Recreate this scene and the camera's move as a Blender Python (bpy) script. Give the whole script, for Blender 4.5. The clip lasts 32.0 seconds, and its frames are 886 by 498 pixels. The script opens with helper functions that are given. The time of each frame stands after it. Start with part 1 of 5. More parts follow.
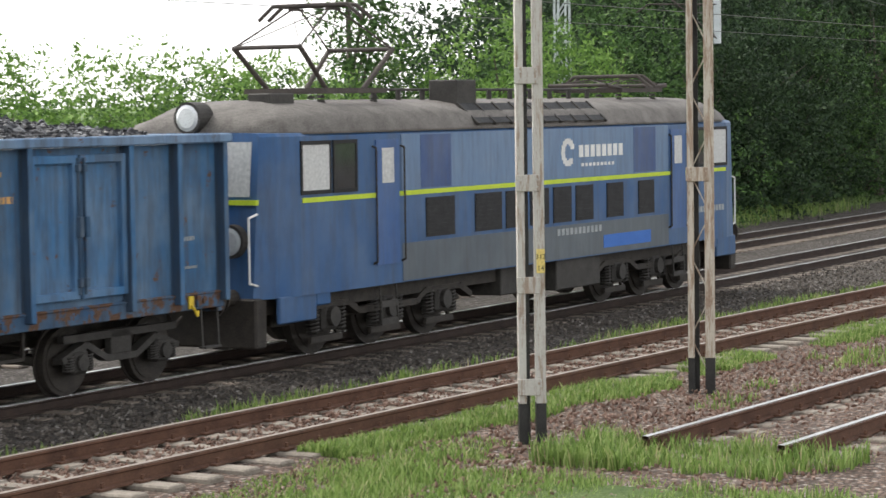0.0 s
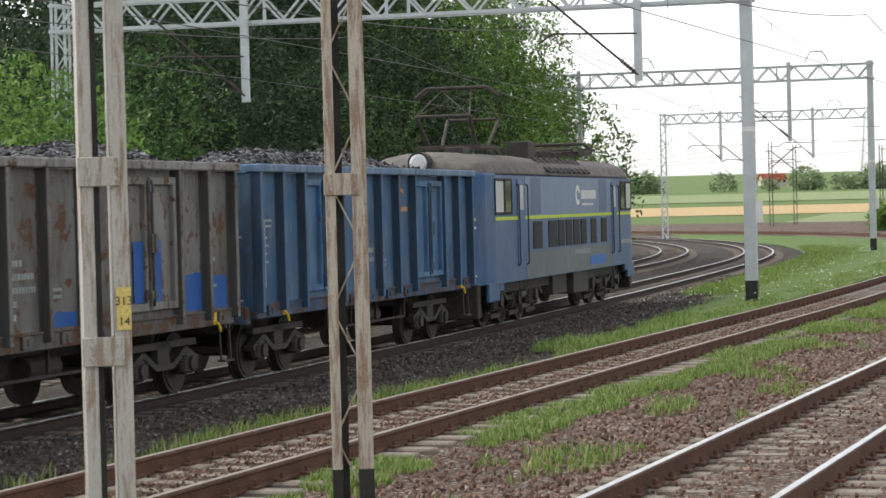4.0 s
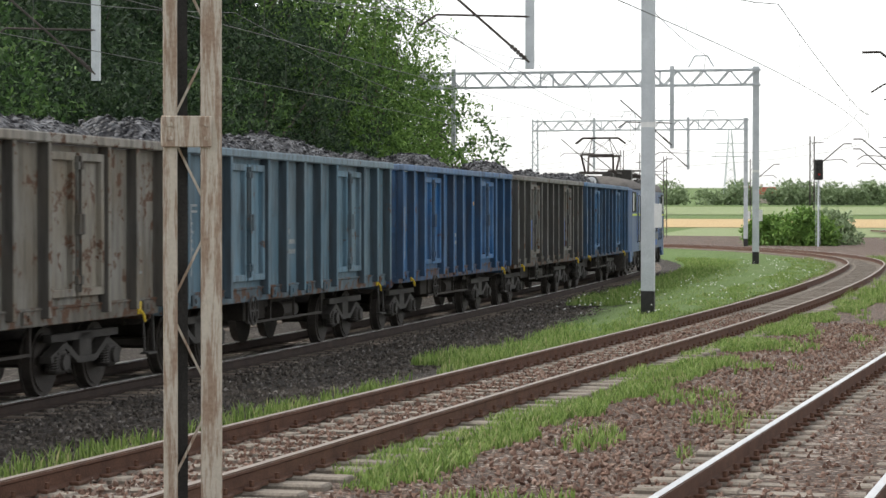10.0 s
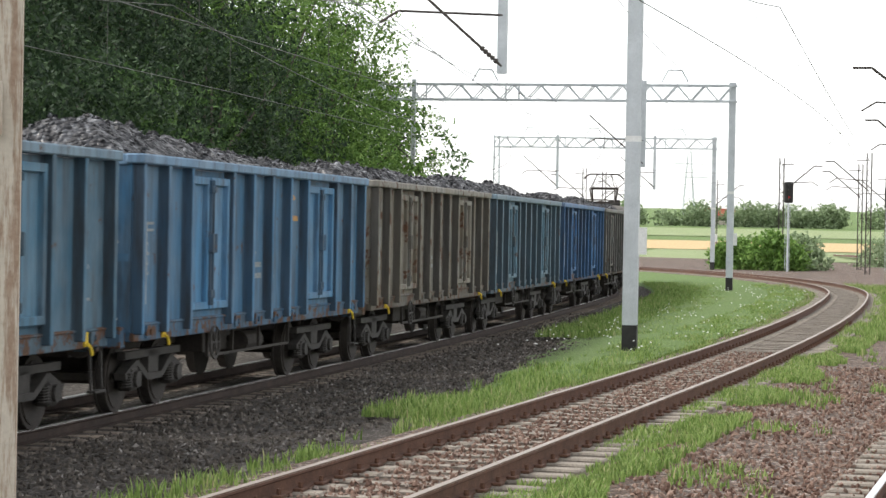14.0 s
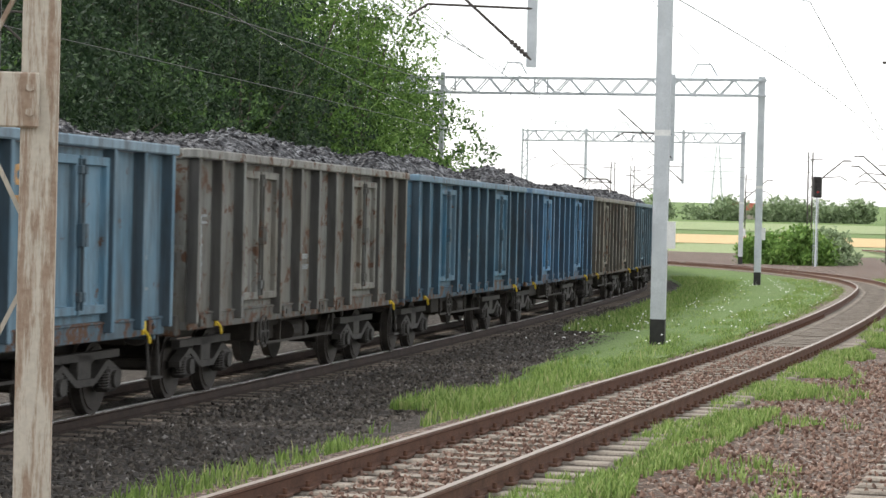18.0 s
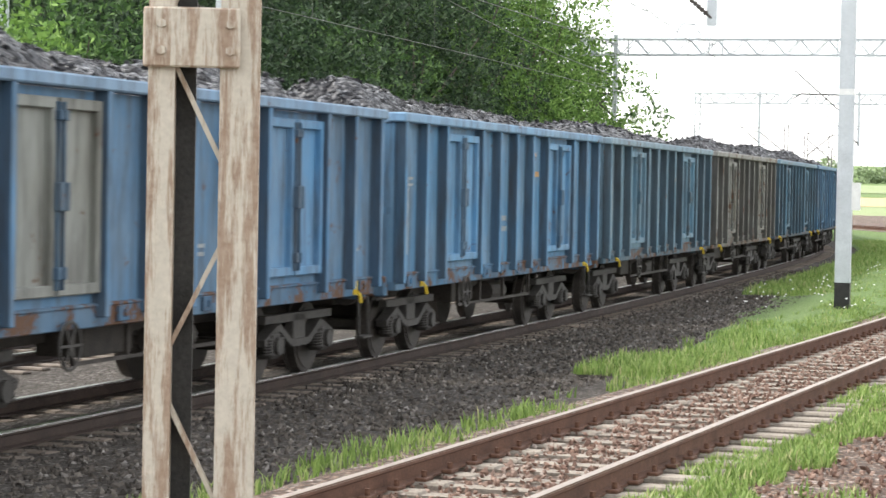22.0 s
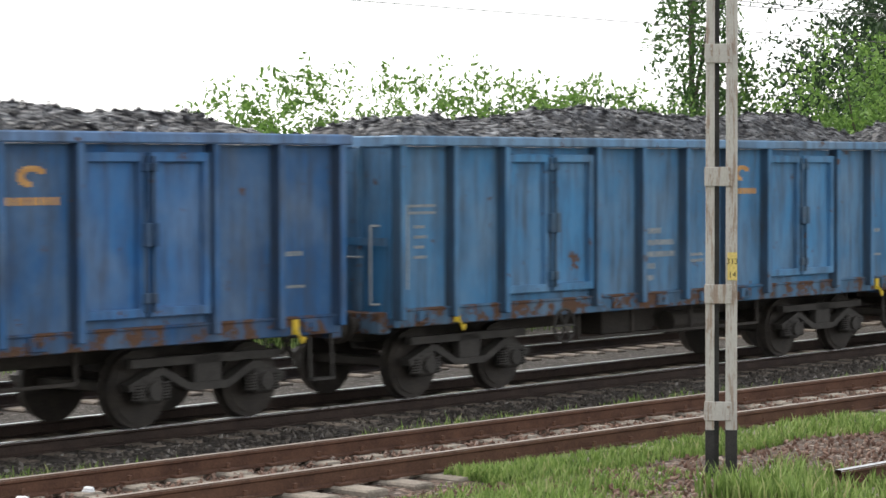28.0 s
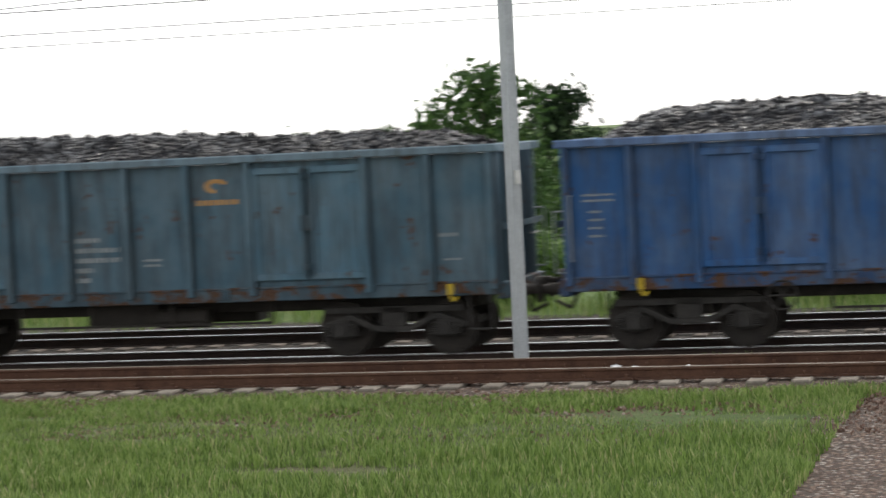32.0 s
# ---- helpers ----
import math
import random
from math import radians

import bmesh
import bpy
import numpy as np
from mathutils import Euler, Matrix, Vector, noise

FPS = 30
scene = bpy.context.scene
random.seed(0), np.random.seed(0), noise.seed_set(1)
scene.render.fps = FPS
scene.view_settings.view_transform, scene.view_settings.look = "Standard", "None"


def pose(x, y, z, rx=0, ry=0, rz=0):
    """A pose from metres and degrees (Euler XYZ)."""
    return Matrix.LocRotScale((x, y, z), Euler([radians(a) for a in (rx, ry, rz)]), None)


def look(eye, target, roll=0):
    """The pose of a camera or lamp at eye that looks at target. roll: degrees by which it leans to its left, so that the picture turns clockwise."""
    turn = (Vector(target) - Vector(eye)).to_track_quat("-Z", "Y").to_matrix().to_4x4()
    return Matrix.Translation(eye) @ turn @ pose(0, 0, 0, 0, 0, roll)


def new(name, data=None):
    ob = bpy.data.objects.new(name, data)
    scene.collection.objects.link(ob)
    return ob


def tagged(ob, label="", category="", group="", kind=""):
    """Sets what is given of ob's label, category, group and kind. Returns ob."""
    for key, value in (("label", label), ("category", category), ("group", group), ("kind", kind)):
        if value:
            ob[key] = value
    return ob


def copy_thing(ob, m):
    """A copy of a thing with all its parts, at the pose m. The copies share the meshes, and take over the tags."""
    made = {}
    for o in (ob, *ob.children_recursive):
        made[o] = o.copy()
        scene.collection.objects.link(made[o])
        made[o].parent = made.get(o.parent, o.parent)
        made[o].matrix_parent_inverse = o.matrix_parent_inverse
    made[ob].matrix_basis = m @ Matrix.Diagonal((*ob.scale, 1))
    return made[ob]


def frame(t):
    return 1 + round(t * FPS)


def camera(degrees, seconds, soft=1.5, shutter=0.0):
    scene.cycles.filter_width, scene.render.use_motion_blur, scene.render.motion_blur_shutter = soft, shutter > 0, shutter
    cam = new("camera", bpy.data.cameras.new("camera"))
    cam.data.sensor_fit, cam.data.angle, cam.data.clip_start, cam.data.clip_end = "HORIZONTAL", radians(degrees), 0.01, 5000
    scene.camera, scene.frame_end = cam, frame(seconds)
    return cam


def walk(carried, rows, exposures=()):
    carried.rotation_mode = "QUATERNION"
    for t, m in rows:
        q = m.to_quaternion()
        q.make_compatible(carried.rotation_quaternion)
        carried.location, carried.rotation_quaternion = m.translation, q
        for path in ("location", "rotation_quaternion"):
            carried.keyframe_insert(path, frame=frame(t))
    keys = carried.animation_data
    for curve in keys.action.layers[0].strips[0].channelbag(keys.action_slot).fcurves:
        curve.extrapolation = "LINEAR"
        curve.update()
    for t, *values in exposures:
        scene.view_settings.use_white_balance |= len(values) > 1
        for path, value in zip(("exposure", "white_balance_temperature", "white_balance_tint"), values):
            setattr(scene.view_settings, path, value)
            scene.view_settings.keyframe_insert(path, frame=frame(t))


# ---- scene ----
cam = camera(21.147, 32.0, 1.5, 0.3)


def stand(x, y, z, bearing, pitch, lean):
    """A camera pose: bearing clockwise from +y, pitch up, lean to its left, in degrees."""
    return pose(x, y, z, 0, 0, -bearing) @ pose(0, 0, 0, 90 + pitch) @ pose(0, 0, 0, 0, 0, lean)


PATH = (
    (0.0, stand(3.87, -17.81, 3.40, -16.60, -3.41, -0.80)),
    (1.0, stand(2.90, -14.20, 3.00, -13.81, -2.85, -0.90)),
    (2.0, stand(1.78, -10.22, 2.65, -9.90, -2.07, -1.00)),
    (3.0, stand(1.10, -8.90, 2.45, -6.90, -1.40, -1.25)),
    (4.0, stand(0.57, -7.48, 2.30, -3.98, -0.97, -1.48)),
    (4.5, stand(0.26, -4.59, 2.21, -2.98, -0.56, -1.48)),
    (6.5, stand(0.06, -1.97, 2.04, -0.42, -0.40, -0.80)),
    (7.0, stand(0.05, -1.93, 2.04, -0.30, -0.43, -0.69)),
    (7.5, stand(0.05, -1.94, 2.04, -0.22, -0.48, -0.61)),
    (8.0, stand(0.05, -1.94, 2.04, -0.34, -0.52, -0.52)),
    (8.5, stand(0.05, -1.98, 2.04, -0.37, -0.44, -0.35)),
    (9.0, stand(0.06, -2.01, 2.04, -0.52, -0.41, -0.07)),
    (9.5, stand(0.06, -1.96, 2.04, -0.73, -0.54, 0.06)),
    (10.0, stand(0.05, -1.94, 2.04, -0.63, -0.82, -0.00)),
    (10.5, stand(0.05, -1.94, 2.04, -0.28, -0.84, -0.19)),
    (11.0, stand(0.00, -0.09, 2.05, 0.47, -0.63, 0.16)),
    (11.5, stand(-0.00, 0.26, 2.05, 0.86, -0.57, 0.10)),
    (12.0, stand(-0.03, 2.28, 2.09, 0.83, -0.59, 0.48)),
    (12.5, stand(-0.05, 4.00, 2.14, 0.53, -0.72, 1.13)),
    (13.0, stand(-0.06, 4.06, 2.15, 0.54, -0.63, 1.01)),
    (13.5, stand(-0.06, 4.06, 2.15, 0.55, -0.48, 1.15)),
    (14.0, stand(-0.06, 4.03, 2.15, 0.43, -0.43, 1.06)),
    (14.5, stand(-0.06, 4.04, 2.15, 0.49, -0.51, 0.95)),
    (16.5, stand(-0.07, 4.00, 2.14, -0.08, -0.50, 1.05)),
    (17.0, stand(-0.07, 3.99, 2.14, -0.15, -0.50, 1.26)),
    (17.5, stand(-0.07, 3.99, 2.14, -0.17, -0.54, 1.28)),
    (18.0, stand(-0.08, 4.00, 2.15, -0.23, -0.61, 1.33)),
    (18.5, stand(-0.08, 3.95, 2.14, -0.36, -0.72, 1.27)),
    (19.0, stand(-0.09, 3.95, 2.14, -0.47, -0.74, 1.28)),
    (19.5, stand(-0.12, 4.04, 2.15, -0.67, -0.71, 1.26)),
    (20.0, stand(-0.14, 4.07, 2.15, -1.37, -0.68, 1.18)),
    (20.5, stand(-0.16, 4.08, 2.15, -2.47, -0.82, 1.10)),
    (21.0, stand(-0.24, 4.60, 2.10, -3.02, -1.08, 1.01)),
    (21.5, stand(-0.23, 4.49, 2.09, -3.42, -1.34, 1.10)),
    (22.0, stand(-0.28, 4.63, 2.09, -4.29, -1.53, 1.07)),
    (22.5, stand(-0.34, 4.66, 2.08, -5.37, -1.59, 0.97)),
    (23.0, stand(-0.09, 1.14, 2.06, -6.93, -1.28, -0.06)),
    (23.5, stand(-0.04, 0.36, 2.06, -8.77, -1.31, -0.40)),
    (24.0, stand(-0.03, 0.17, 2.05, -11.47, -1.42, -0.30)),
    (24.5, stand(0.17, -0.79, 2.05, -13.67, -1.35, -0.61)),
    (25.0, stand(0.76, -2.49, 2.14, -16.78, -1.55, -0.70)),
    (25.5, stand(1.67, -4.50, 2.21, -20.08, -1.70, -0.57)),
    (26.0, stand(2.99, -6.88, 2.30, -23.26, -1.86, -0.32)),
    (26.5, stand(4.42, -8.97, 2.39, -25.87, -1.85, -0.47)),
    (28.5, stand(5.96, -14.97, 2.85, -28.00, -2.02, 0.20)),
    (29.0, stand(7.84, -15.18, 3.10, -32.50, -2.57, -0.00)),
    (30.0, stand(14.60, -14.60, 3.25, -47.20, -2.60, -0.40)),
    (31.0, stand(22.22, -7.93, 3.35, -71.00, -2.79, -1.50)),
    (32.0, stand(26.37, -0.18, 3.35, -90.50, -2.88, -2.80)),
)
walk(cam, PATH, ((0.0, 1.35), (2.0, 1.55), (4.0, 0.95), (7.0, 0.9), (9.0, 0.85), (10.0, 1.0), (11.0, 0.65), (12.0, 0.85), (13.0, 1.3), (19.0, 1.35), (20.0, 1.4), (21.0, 1.75), (22.0, 1.95), (23.0, 2.3), (24.0, 2.0), (26.0, 2.05), (28.5, 1.0), (29.0, 0.75), (30.0, 0.15), (31.0, 0.2), (32.0, 0.65)))

# ---- light: bright overcast sky, soft sun behind the train ----
world = bpy.data.worlds.new("world")
scene.world = world
world.use_nodes = True
wt = world.node_tree
sky = wt.nodes.new("ShaderNodeTexSky")
sky.sky_type = "NISHITA"
sky.sun_disc = False
sky.sun_elevation = radians(48)
sky.sun_rotation = radians(-70)
sky.dust_density = 1.2
sky.air_density = 1.0
haze = wt.nodes.new("ShaderNodeHueSaturation")
haze.inputs["Saturation"].default_value = 0.12
haze.inputs["Value"].default_value = 1.0
wt.links.new(sky.outputs[0], haze.inputs["Color"])
wt.links.new(haze.outputs[0], wt.nodes["Background"].inputs[0])
wt.nodes["Background"].inputs[1].default_value = 0.15
sun_data = bpy.data.lights.new("sun", "SUN")
sun_data.energy = 1.2
sun_data.angle = radians(14)
sun_data.color = (1.0, 0.95, 0.87)
sun = new("sun", sun_data)
sun.matrix_world = look((-80, 29, 95), (0, 0, 0))


# ---- materials ----
def node(t, kind, **values):
    n = t.nodes.new(kind)
    for key, value in values.items():
        n.inputs[key].default_value = value
    return n


def start(name, rough=0.8, metal=0.0):
    m = bpy.data.materials.new(name)
    m.use_nodes = True
    b = m.node_tree.nodes["Principled BSDF"]
    b.inputs["Roughness"].default_value = rough
    b.inputs["Metallic"].default_value = metal
    b.inputs["Specular IOR Level"].default_value = 0.5 if rough < 0.35 or metal else 0.25
    return m, m.node_tree, b


def ramp(t, source, stops):
    r = t.nodes.new("ShaderNodeValToRGB")
    e = r.color_ramp.elements
    while len(e) < len(stops):
        e.new(0.5)
    for el, (p, c) in zip(e, stops):
        el.position = p
        el.color = (*c, 1) if len(c) == 3 else c
    t.links.new(source, r.inputs[0])
    return r.outputs[0]


def mix(t, fac, a, b, mode="MIX"):
    n = t.nodes.new("ShaderNodeMix")
    n.data_type = "RGBA"
    n.blend_type = mode
    for socket, value in ((n.inputs[0], fac), (n.inputs[6], a), (n.inputs[7], b)):
        if hasattr(value, "links"):
            t.links.new(value, socket)
        else:
            socket.default_value = value if isinstance(value, float) else (*value, 1)
    return n.outputs[2]


def noise_of(t, coord, scale, detail=4.0, rough=0.6, stretch=None):
    n = node(t, "ShaderNodeTexNoise", Scale=scale, Detail=detail, Roughness=rough)
    if stretch:
        mp = t.nodes.new("ShaderNodeMapping")
        mp.inputs["Scale"].default_value = stretch
        t.links.new(coord, mp.inputs[0])
        coord = mp.outputs[0]
    t.links.new(coord, n.inputs["Vector"])
    return n.outputs["Fac"]


def bump(t, b, height, strength, distance=0.01):
    n = node(t, "ShaderNodeBump", Strength=strength, Distance=distance)
    t.links.new(height, n.inputs["Height"])
    t.links.new(n.outputs[0], b.inputs["Normal"])


def where(t, kind="Object", shift=0.0):
    """Texture place; with shift, moved by each object's own random number."""
    c = t.nodes.new("ShaderNodeTexCoord").outputs[kind]
    if not shift:
        return c
    info = t.nodes.new("ShaderNodeObjectInfo")
    k = t.nodes.new("ShaderNodeVectorMath")
    k.operation = "SCALE"
    k.inputs[0].default_value = (shift, shift * 0.7, shift * 1.3)
    t.links.new(info.outputs["Random"], k.inputs["Scale"])
    a = t.nodes.new("ShaderNodeVectorMath")
    t.links.new(c, a.inputs[0])
    t.links.new(k.outputs[0], a.inputs[1])
    return a.outputs[0]


def surface(name, dark, light, scale=6.0, rough=0.8, metal=0.0, relief=0.3, fine=60.0, distance=0.01, shift=0.0, stretch=None, lo=0.3, hi=0.7):
    m, t, b = start(name, rough, metal)
    c = where(t, "Object", shift)
    coarse = noise_of(t, c, scale, 5.0, 0.65, stretch)
    grain = noise_of(t, c, fine, 3.0, 0.6)
    col = ramp(t, coarse, ((lo, dark), (hi, light)))
    col = mix(t, 0.35, col, ramp(t, grain, ((0.3, tuple(v * 0.6 for v in dark)), (0.7, tuple(min(1, v * 1.25) for v in light)))))
    t.links.new(col, b.inputs["Base Color"])
    bump(t, b, grain, relief, distance)
    return m


def paint_worn(name, rust_at=0.62, dirt=0.5, fade=0.35, rough=0.55, soot_shade=0.0):
    """Old steel paint in the object's own colour: faded sheets, dirt streaks, rust patches."""
    m, t, b = start(name, rough)
    info = t.nodes.new("ShaderNodeObjectInfo")
    c = where(t, "Object", 40.0)
    big = noise_of(t, c, 0.9, 4.0, 0.6)
    streak = noise_of(t, c, 2.2, 5.0, 0.7, (2.6, 2.6, 0.35))
    spots = noise_of(t, c, 3.4, 7.0, 0.72)
    grain = noise_of(t, c, 70.0, 3.0, 0.6)
    faded = mix(t, fade, info.outputs["Color"], (0.33, 0.37, 0.38))
    col = mix(t, ramp(t, big, ((0.38, (0, 0, 0)), (0.66, (1, 1, 1)))), info.outputs["Color"], faded)
    col = mix(t, ramp(t, streak, ((0.43, (0, 0, 0)), (0.72, (dirt, dirt, dirt)))), col, (0.055, 0.05, 0.045))
    # even dark coat: soot on sole bars, painted shade on rib flanks
    if soot_shade:
        col = mix(t, soot_shade, col, (0.03, 0.03, 0.033))
    rust = ramp(t, grain, ((0.3, (0.052, 0.028, 0.018)), (0.7, (0.15, 0.082, 0.05))))
    col = mix(t, ramp(t, spots, ((rust_at, (0, 0, 0)), (rust_at + 0.04, (1, 1, 1)))), col, rust)
    t.links.new(col, b.inputs["Base Color"])
    bump(t, b, spots, 0.25, 0.01)
    return m


PAINT = paint_worn("wagon_paint", 0.62, 0.75, 0.25, 0.66)
PAINT_SOLE = paint_worn("sole_bar_paint", 0.5, 0.85, 0.3, 0.8, 0.3)
# body paint darkened to stand for shade on the rib flanks
PAINT_FLANK_SHADE = paint_worn("coal_dusted_paint", 0.68, 0.8, 0.2, 0.8, 0.62)
PAINT_RUSTY = paint_worn("wagon_paint_rusty", 0.55, 0.75, 0.3, 0.75)
LOCO_PAINT = paint_worn("loco_paint", 0.86, 0.42, 0.12, 0.42)
RUNNING = surface("running_gear", (0.012, 0.010, 0.009), (0.05, 0.041, 0.033), 5.0, 0.75, 0.1, 0.3, 40.0, 0.01, 5.0)
GREY_DIRT = surface("dusty_grey_steel", (0.018, 0.016, 0.0145), (0.058, 0.053, 0.047), 4.0, 0.75, 0.1, 0.3, 40.0, 0.01, 5.0)
STEEL_BRIGHT = surface("bright_steel", (0.38, 0.38, 0.38), (0.6, 0.6, 0.6), 3.0, 0.3, 0.9, 0.05)
RAIL_RUST = surface("rusty_rail", (0.055, 0.028, 0.02), (0.15, 0.078, 0.05), 3.0, 0.85, 0.0, 0.4, 50.0, 0.004)
RAIL_DARK = surface("oily_dark_rail", (0.018, 0.013, 0.011), (0.06, 0.04, 0.032), 3.0, 0.8, 0.0, 0.4, 50.0, 0.004)
RAIL_HEAD = surface("rail_head_worn", (0.17, 0.13, 0.10), (0.30, 0.25, 0.21), 2.0, 0.5, 0.4, 0.1, 60.0, 0.003)
SLEEPER = surface("concrete_sleeper", (0.12, 0.1, 0.082), (0.30, 0.265, 0.22), 3.0, 0.9, 0.0, 0.4, 40.0, 0.01, 7.0)
SLEEPER_DARK = surface("dirty_sleeper", (0.09, 0.07, 0.055), (0.24, 0.2, 0.165), 3.0, 0.9, 0.0, 0.4, 40.0, 0.01, 7.0)
GALV = surface("galvanised_steel", (0.42, 0.45, 0.47), (0.60, 0.63, 0.65), 2.5, 0.55, 0.25, 0.08, 60.0, 0.003)
BLACK_PAINT = surface("black_tar_paint", (0.012, 0.012, 0.012), (0.05, 0.048, 0.045), 4.0, 0.6)
LATTICE = surface("dark_lattice_steel", (0.035, 0.03, 0.028), (0.1, 0.085, 0.075), 3.0, 0.75)
WIRE = surface("copper_wire", (0.05, 0.05, 0.045), (0.11, 0.11, 0.1), 3.0, 0.5)
GLASS_DARK = surface("dark_cab_glass", (0.015, 0.018, 0.02), (0.04, 0.045, 0.05), 1.0, 0.06, 0.0, 0.0)
RUBBER = surface("black_rubber", (0.012, 0.012, 0.012), (0.03, 0.03, 0.03), 4.0, 0.7)
GRILLE = surface("dark_vent_grille", (0.014, 0.014, 0.015), (0.04, 0.04, 0.042), 6.0, 0.7)
ROOF_GREY = surface("sooty_roof", (0.06, 0.053, 0.047), (0.2, 0.185, 0.17), 2.2, 0.8, 0.0, 0.3, 40.0, 0.01)
WHITE = surface("white_marking", (0.62, 0.62, 0.6), (0.8, 0.8, 0.78), 5.0, 0.6)
FADED_WHITE = surface("faded_marking", (0.2, 0.23, 0.24), (0.42, 0.44, 0.44), 9.0, 0.7)
FADED_ORANGE = surface("faded_orange_marking", (0.45, 0.22, 0.07), (0.68, 0.42, 0.18), 9.0, 0.7)
YELLOW = surface("yellow_paint", (0.55, 0.38, 0.03), (0.75, 0.55, 0.06), 6.0, 0.6)
PLATE = surface("pale_yellow_plate", (0.6, 0.46, 0.13), (0.78, 0.62, 0.22), 6.0, 0.55)
LIME = surface("lime_stripe", (0.42, 0.55, 0.03), (0.55, 0.68, 0.05), 4.0, 0.5)
LENS = surface("lamp_lens", (0.55, 0.56, 0.56), (0.75, 0.76, 0.76), 3.0, 0.12, 0.3)
CURTAIN = surface("pale_curtain", (0.45, 0.46, 0.46), (0.62, 0.62, 0.6), 5.0, 0.9, 0.0, 0.2, 20.0, 0.02, 0.0, (6, 6, 0.2))
BLUE_PATCH = surface("fresh_blue_patch", (0.03, 0.12, 0.42), (0.05, 0.17, 0.52), 2.0, 0.55)
BARK = surface("bark", (0.05, 0.042, 0.035), (0.15, 0.13, 0.11), 8.0, 0.95, 0.0, 0.8, 30.0, 0.03)
ROOF_TILE = surface("red_roof", (0.348, 0.087, 0.058), (0.551, 0.174, 0.116), 3.0, 0.85)
WALL_HOUSE = surface("house_plaster", (0.42, 0.36, 0.30), (0.55, 0.49, 0.42), 2.0, 0.9)
SIGNAL_RED = surface("red_lamp_glass", (0.4, 0.02, 0.02), (0.5, 0.03, 0.03), 3.0, 0.2)
PAPER = surface("white_litter", (0.72, 0.74, 0.76), (0.8, 0.82, 0.84), 10.0, 0.7)


def coal_like(name, size):
    """Broken coal: lumps of their own shade, a few painted bright as glints of the sky."""
    m, t, b = start(name, 0.45)
    c = where(t, "Object", 9.0)
    v = node(t, "ShaderNodeTexVoronoi", Scale=1.0 / size)
    t.links.new(c, v.inputs["Vector"])
    one = t.nodes.new("ShaderNodeSeparateColor")
    t.links.new(v.outputs["Color"], one.inputs[0])
    # the palest stops put sky glints into the colour
    col = ramp(t, one.outputs[0], ((0.0, (0.006, 0.006, 0.008)), (0.5, (0.022, 0.022, 0.026)), (0.8, (0.07, 0.072, 0.08)), (1.0, (0.24, 0.25, 0.265))))
    broad = noise_of(t, c, 1.1, 4.0, 0.6)
    col = mix(t, ramp(t, broad, ((0.4, (0.7, 0.7, 0.7)), (0.62, (0, 0, 0)))), col, (0.012, 0.012, 0.014))
    t.links.new(col, b.inputs["Base Color"])
    t.links.new(ramp(t, one.outputs[1], ((0.0, (0.28, 0.28, 0.28)), (1.0, (0.75, 0.75, 0.75)))), b.inputs["Roughness"])
    bump(t, b, ramp(t, v.outputs["Distance"], ((0.0, (1, 1, 1)), (0.7, (0, 0, 0)))), 1.0, size * 0.8)
    return m


COAL = coal_like("coal", 0.085)


def wood_like(name, base, chips, worn=0.5):
    m, t, b = start(name, 0.75)
    c = where(t, "Object", 5.0)
    blot = noise_of(t, c, 9.0, 7.0, 0.75, (2.2, 2.2, 0.22))
    grain = noise_of(t, c, 50.0, 3.0, 0.6)
    col = mix(t, ramp(t, blot, ((worn, (0, 0, 0)), (worn + 0.1, (1, 1, 1)))), base, chips)
    col = mix(t, 0.4, col, ramp(t, grain, ((0.3, tuple(v * 0.6 for v in base)), (0.7, base))))
    t.links.new(col, b.inputs["Base Color"])
    bump(t, b, blot, 0.3, 0.006)
    return m


POST_PALE = wood_like("chipped_pale_paint", (0.52, 0.50, 0.46), (0.24, 0.13, 0.07))
POST_RUST = wood_like("rust_stained_paint", (0.54, 0.49, 0.41), (0.22, 0.11, 0.055), 0.455)


def stony(name, stops, size, rough=0.95, grass=None):
    """Crushed stone: cells of their own colour, dark joints and real relief."""
    m, t, b = start(name, rough)
    c = where(t)
    v = node(t, "ShaderNodeTexVoronoi", Scale=1.0 / size)
    t.links.new(c, v.inputs["Vector"])
    one = t.nodes.new("ShaderNodeSeparateColor")
    t.links.new(v.outputs["Color"], one.inputs[0])
    stones = ramp(t, one.outputs[0], stops)
    broad = noise_of(t, c, 0.7, 5.0, 0.6)
    stones = mix(t, ramp(t, broad, ((0.35, (0.55, 0.55, 0.55)), (0.7, (0, 0, 0)))), stones, tuple(k * 0.55 for k in stops[0][1]))
    joint = ramp(t, v.outputs["Distance"], ((0.32, (0, 0, 0)), (0.62, (0.75, 0.75, 0.75))))
    col = mix(t, joint, stones, (0.03, 0.024, 0.02))
    t.links.new(col, b.inputs["Base Color"])
    bump(t, b, ramp(t, v.outputs["Distance"], ((0.0, (1, 1, 1)), (0.7, (0, 0, 0)))), 1.0, size * 0.7)
    return m


BROWN_STONE = stony("brown_ballast", ((0.0, (0.13, 0.086, 0.066)), (0.4, (0.235, 0.162, 0.124)), (0.75, (0.33, 0.24, 0.19)), (0.97, (0.56, 0.5, 0.45))), 0.06)
GREY_STONE = stony("grey_ballast", ((0.0, (0.04, 0.035, 0.03)), (0.4, (0.09, 0.077, 0.065)), (0.8, (0.15, 0.132, 0.113)), (0.98, (0.3, 0.275, 0.25))), 0.055)


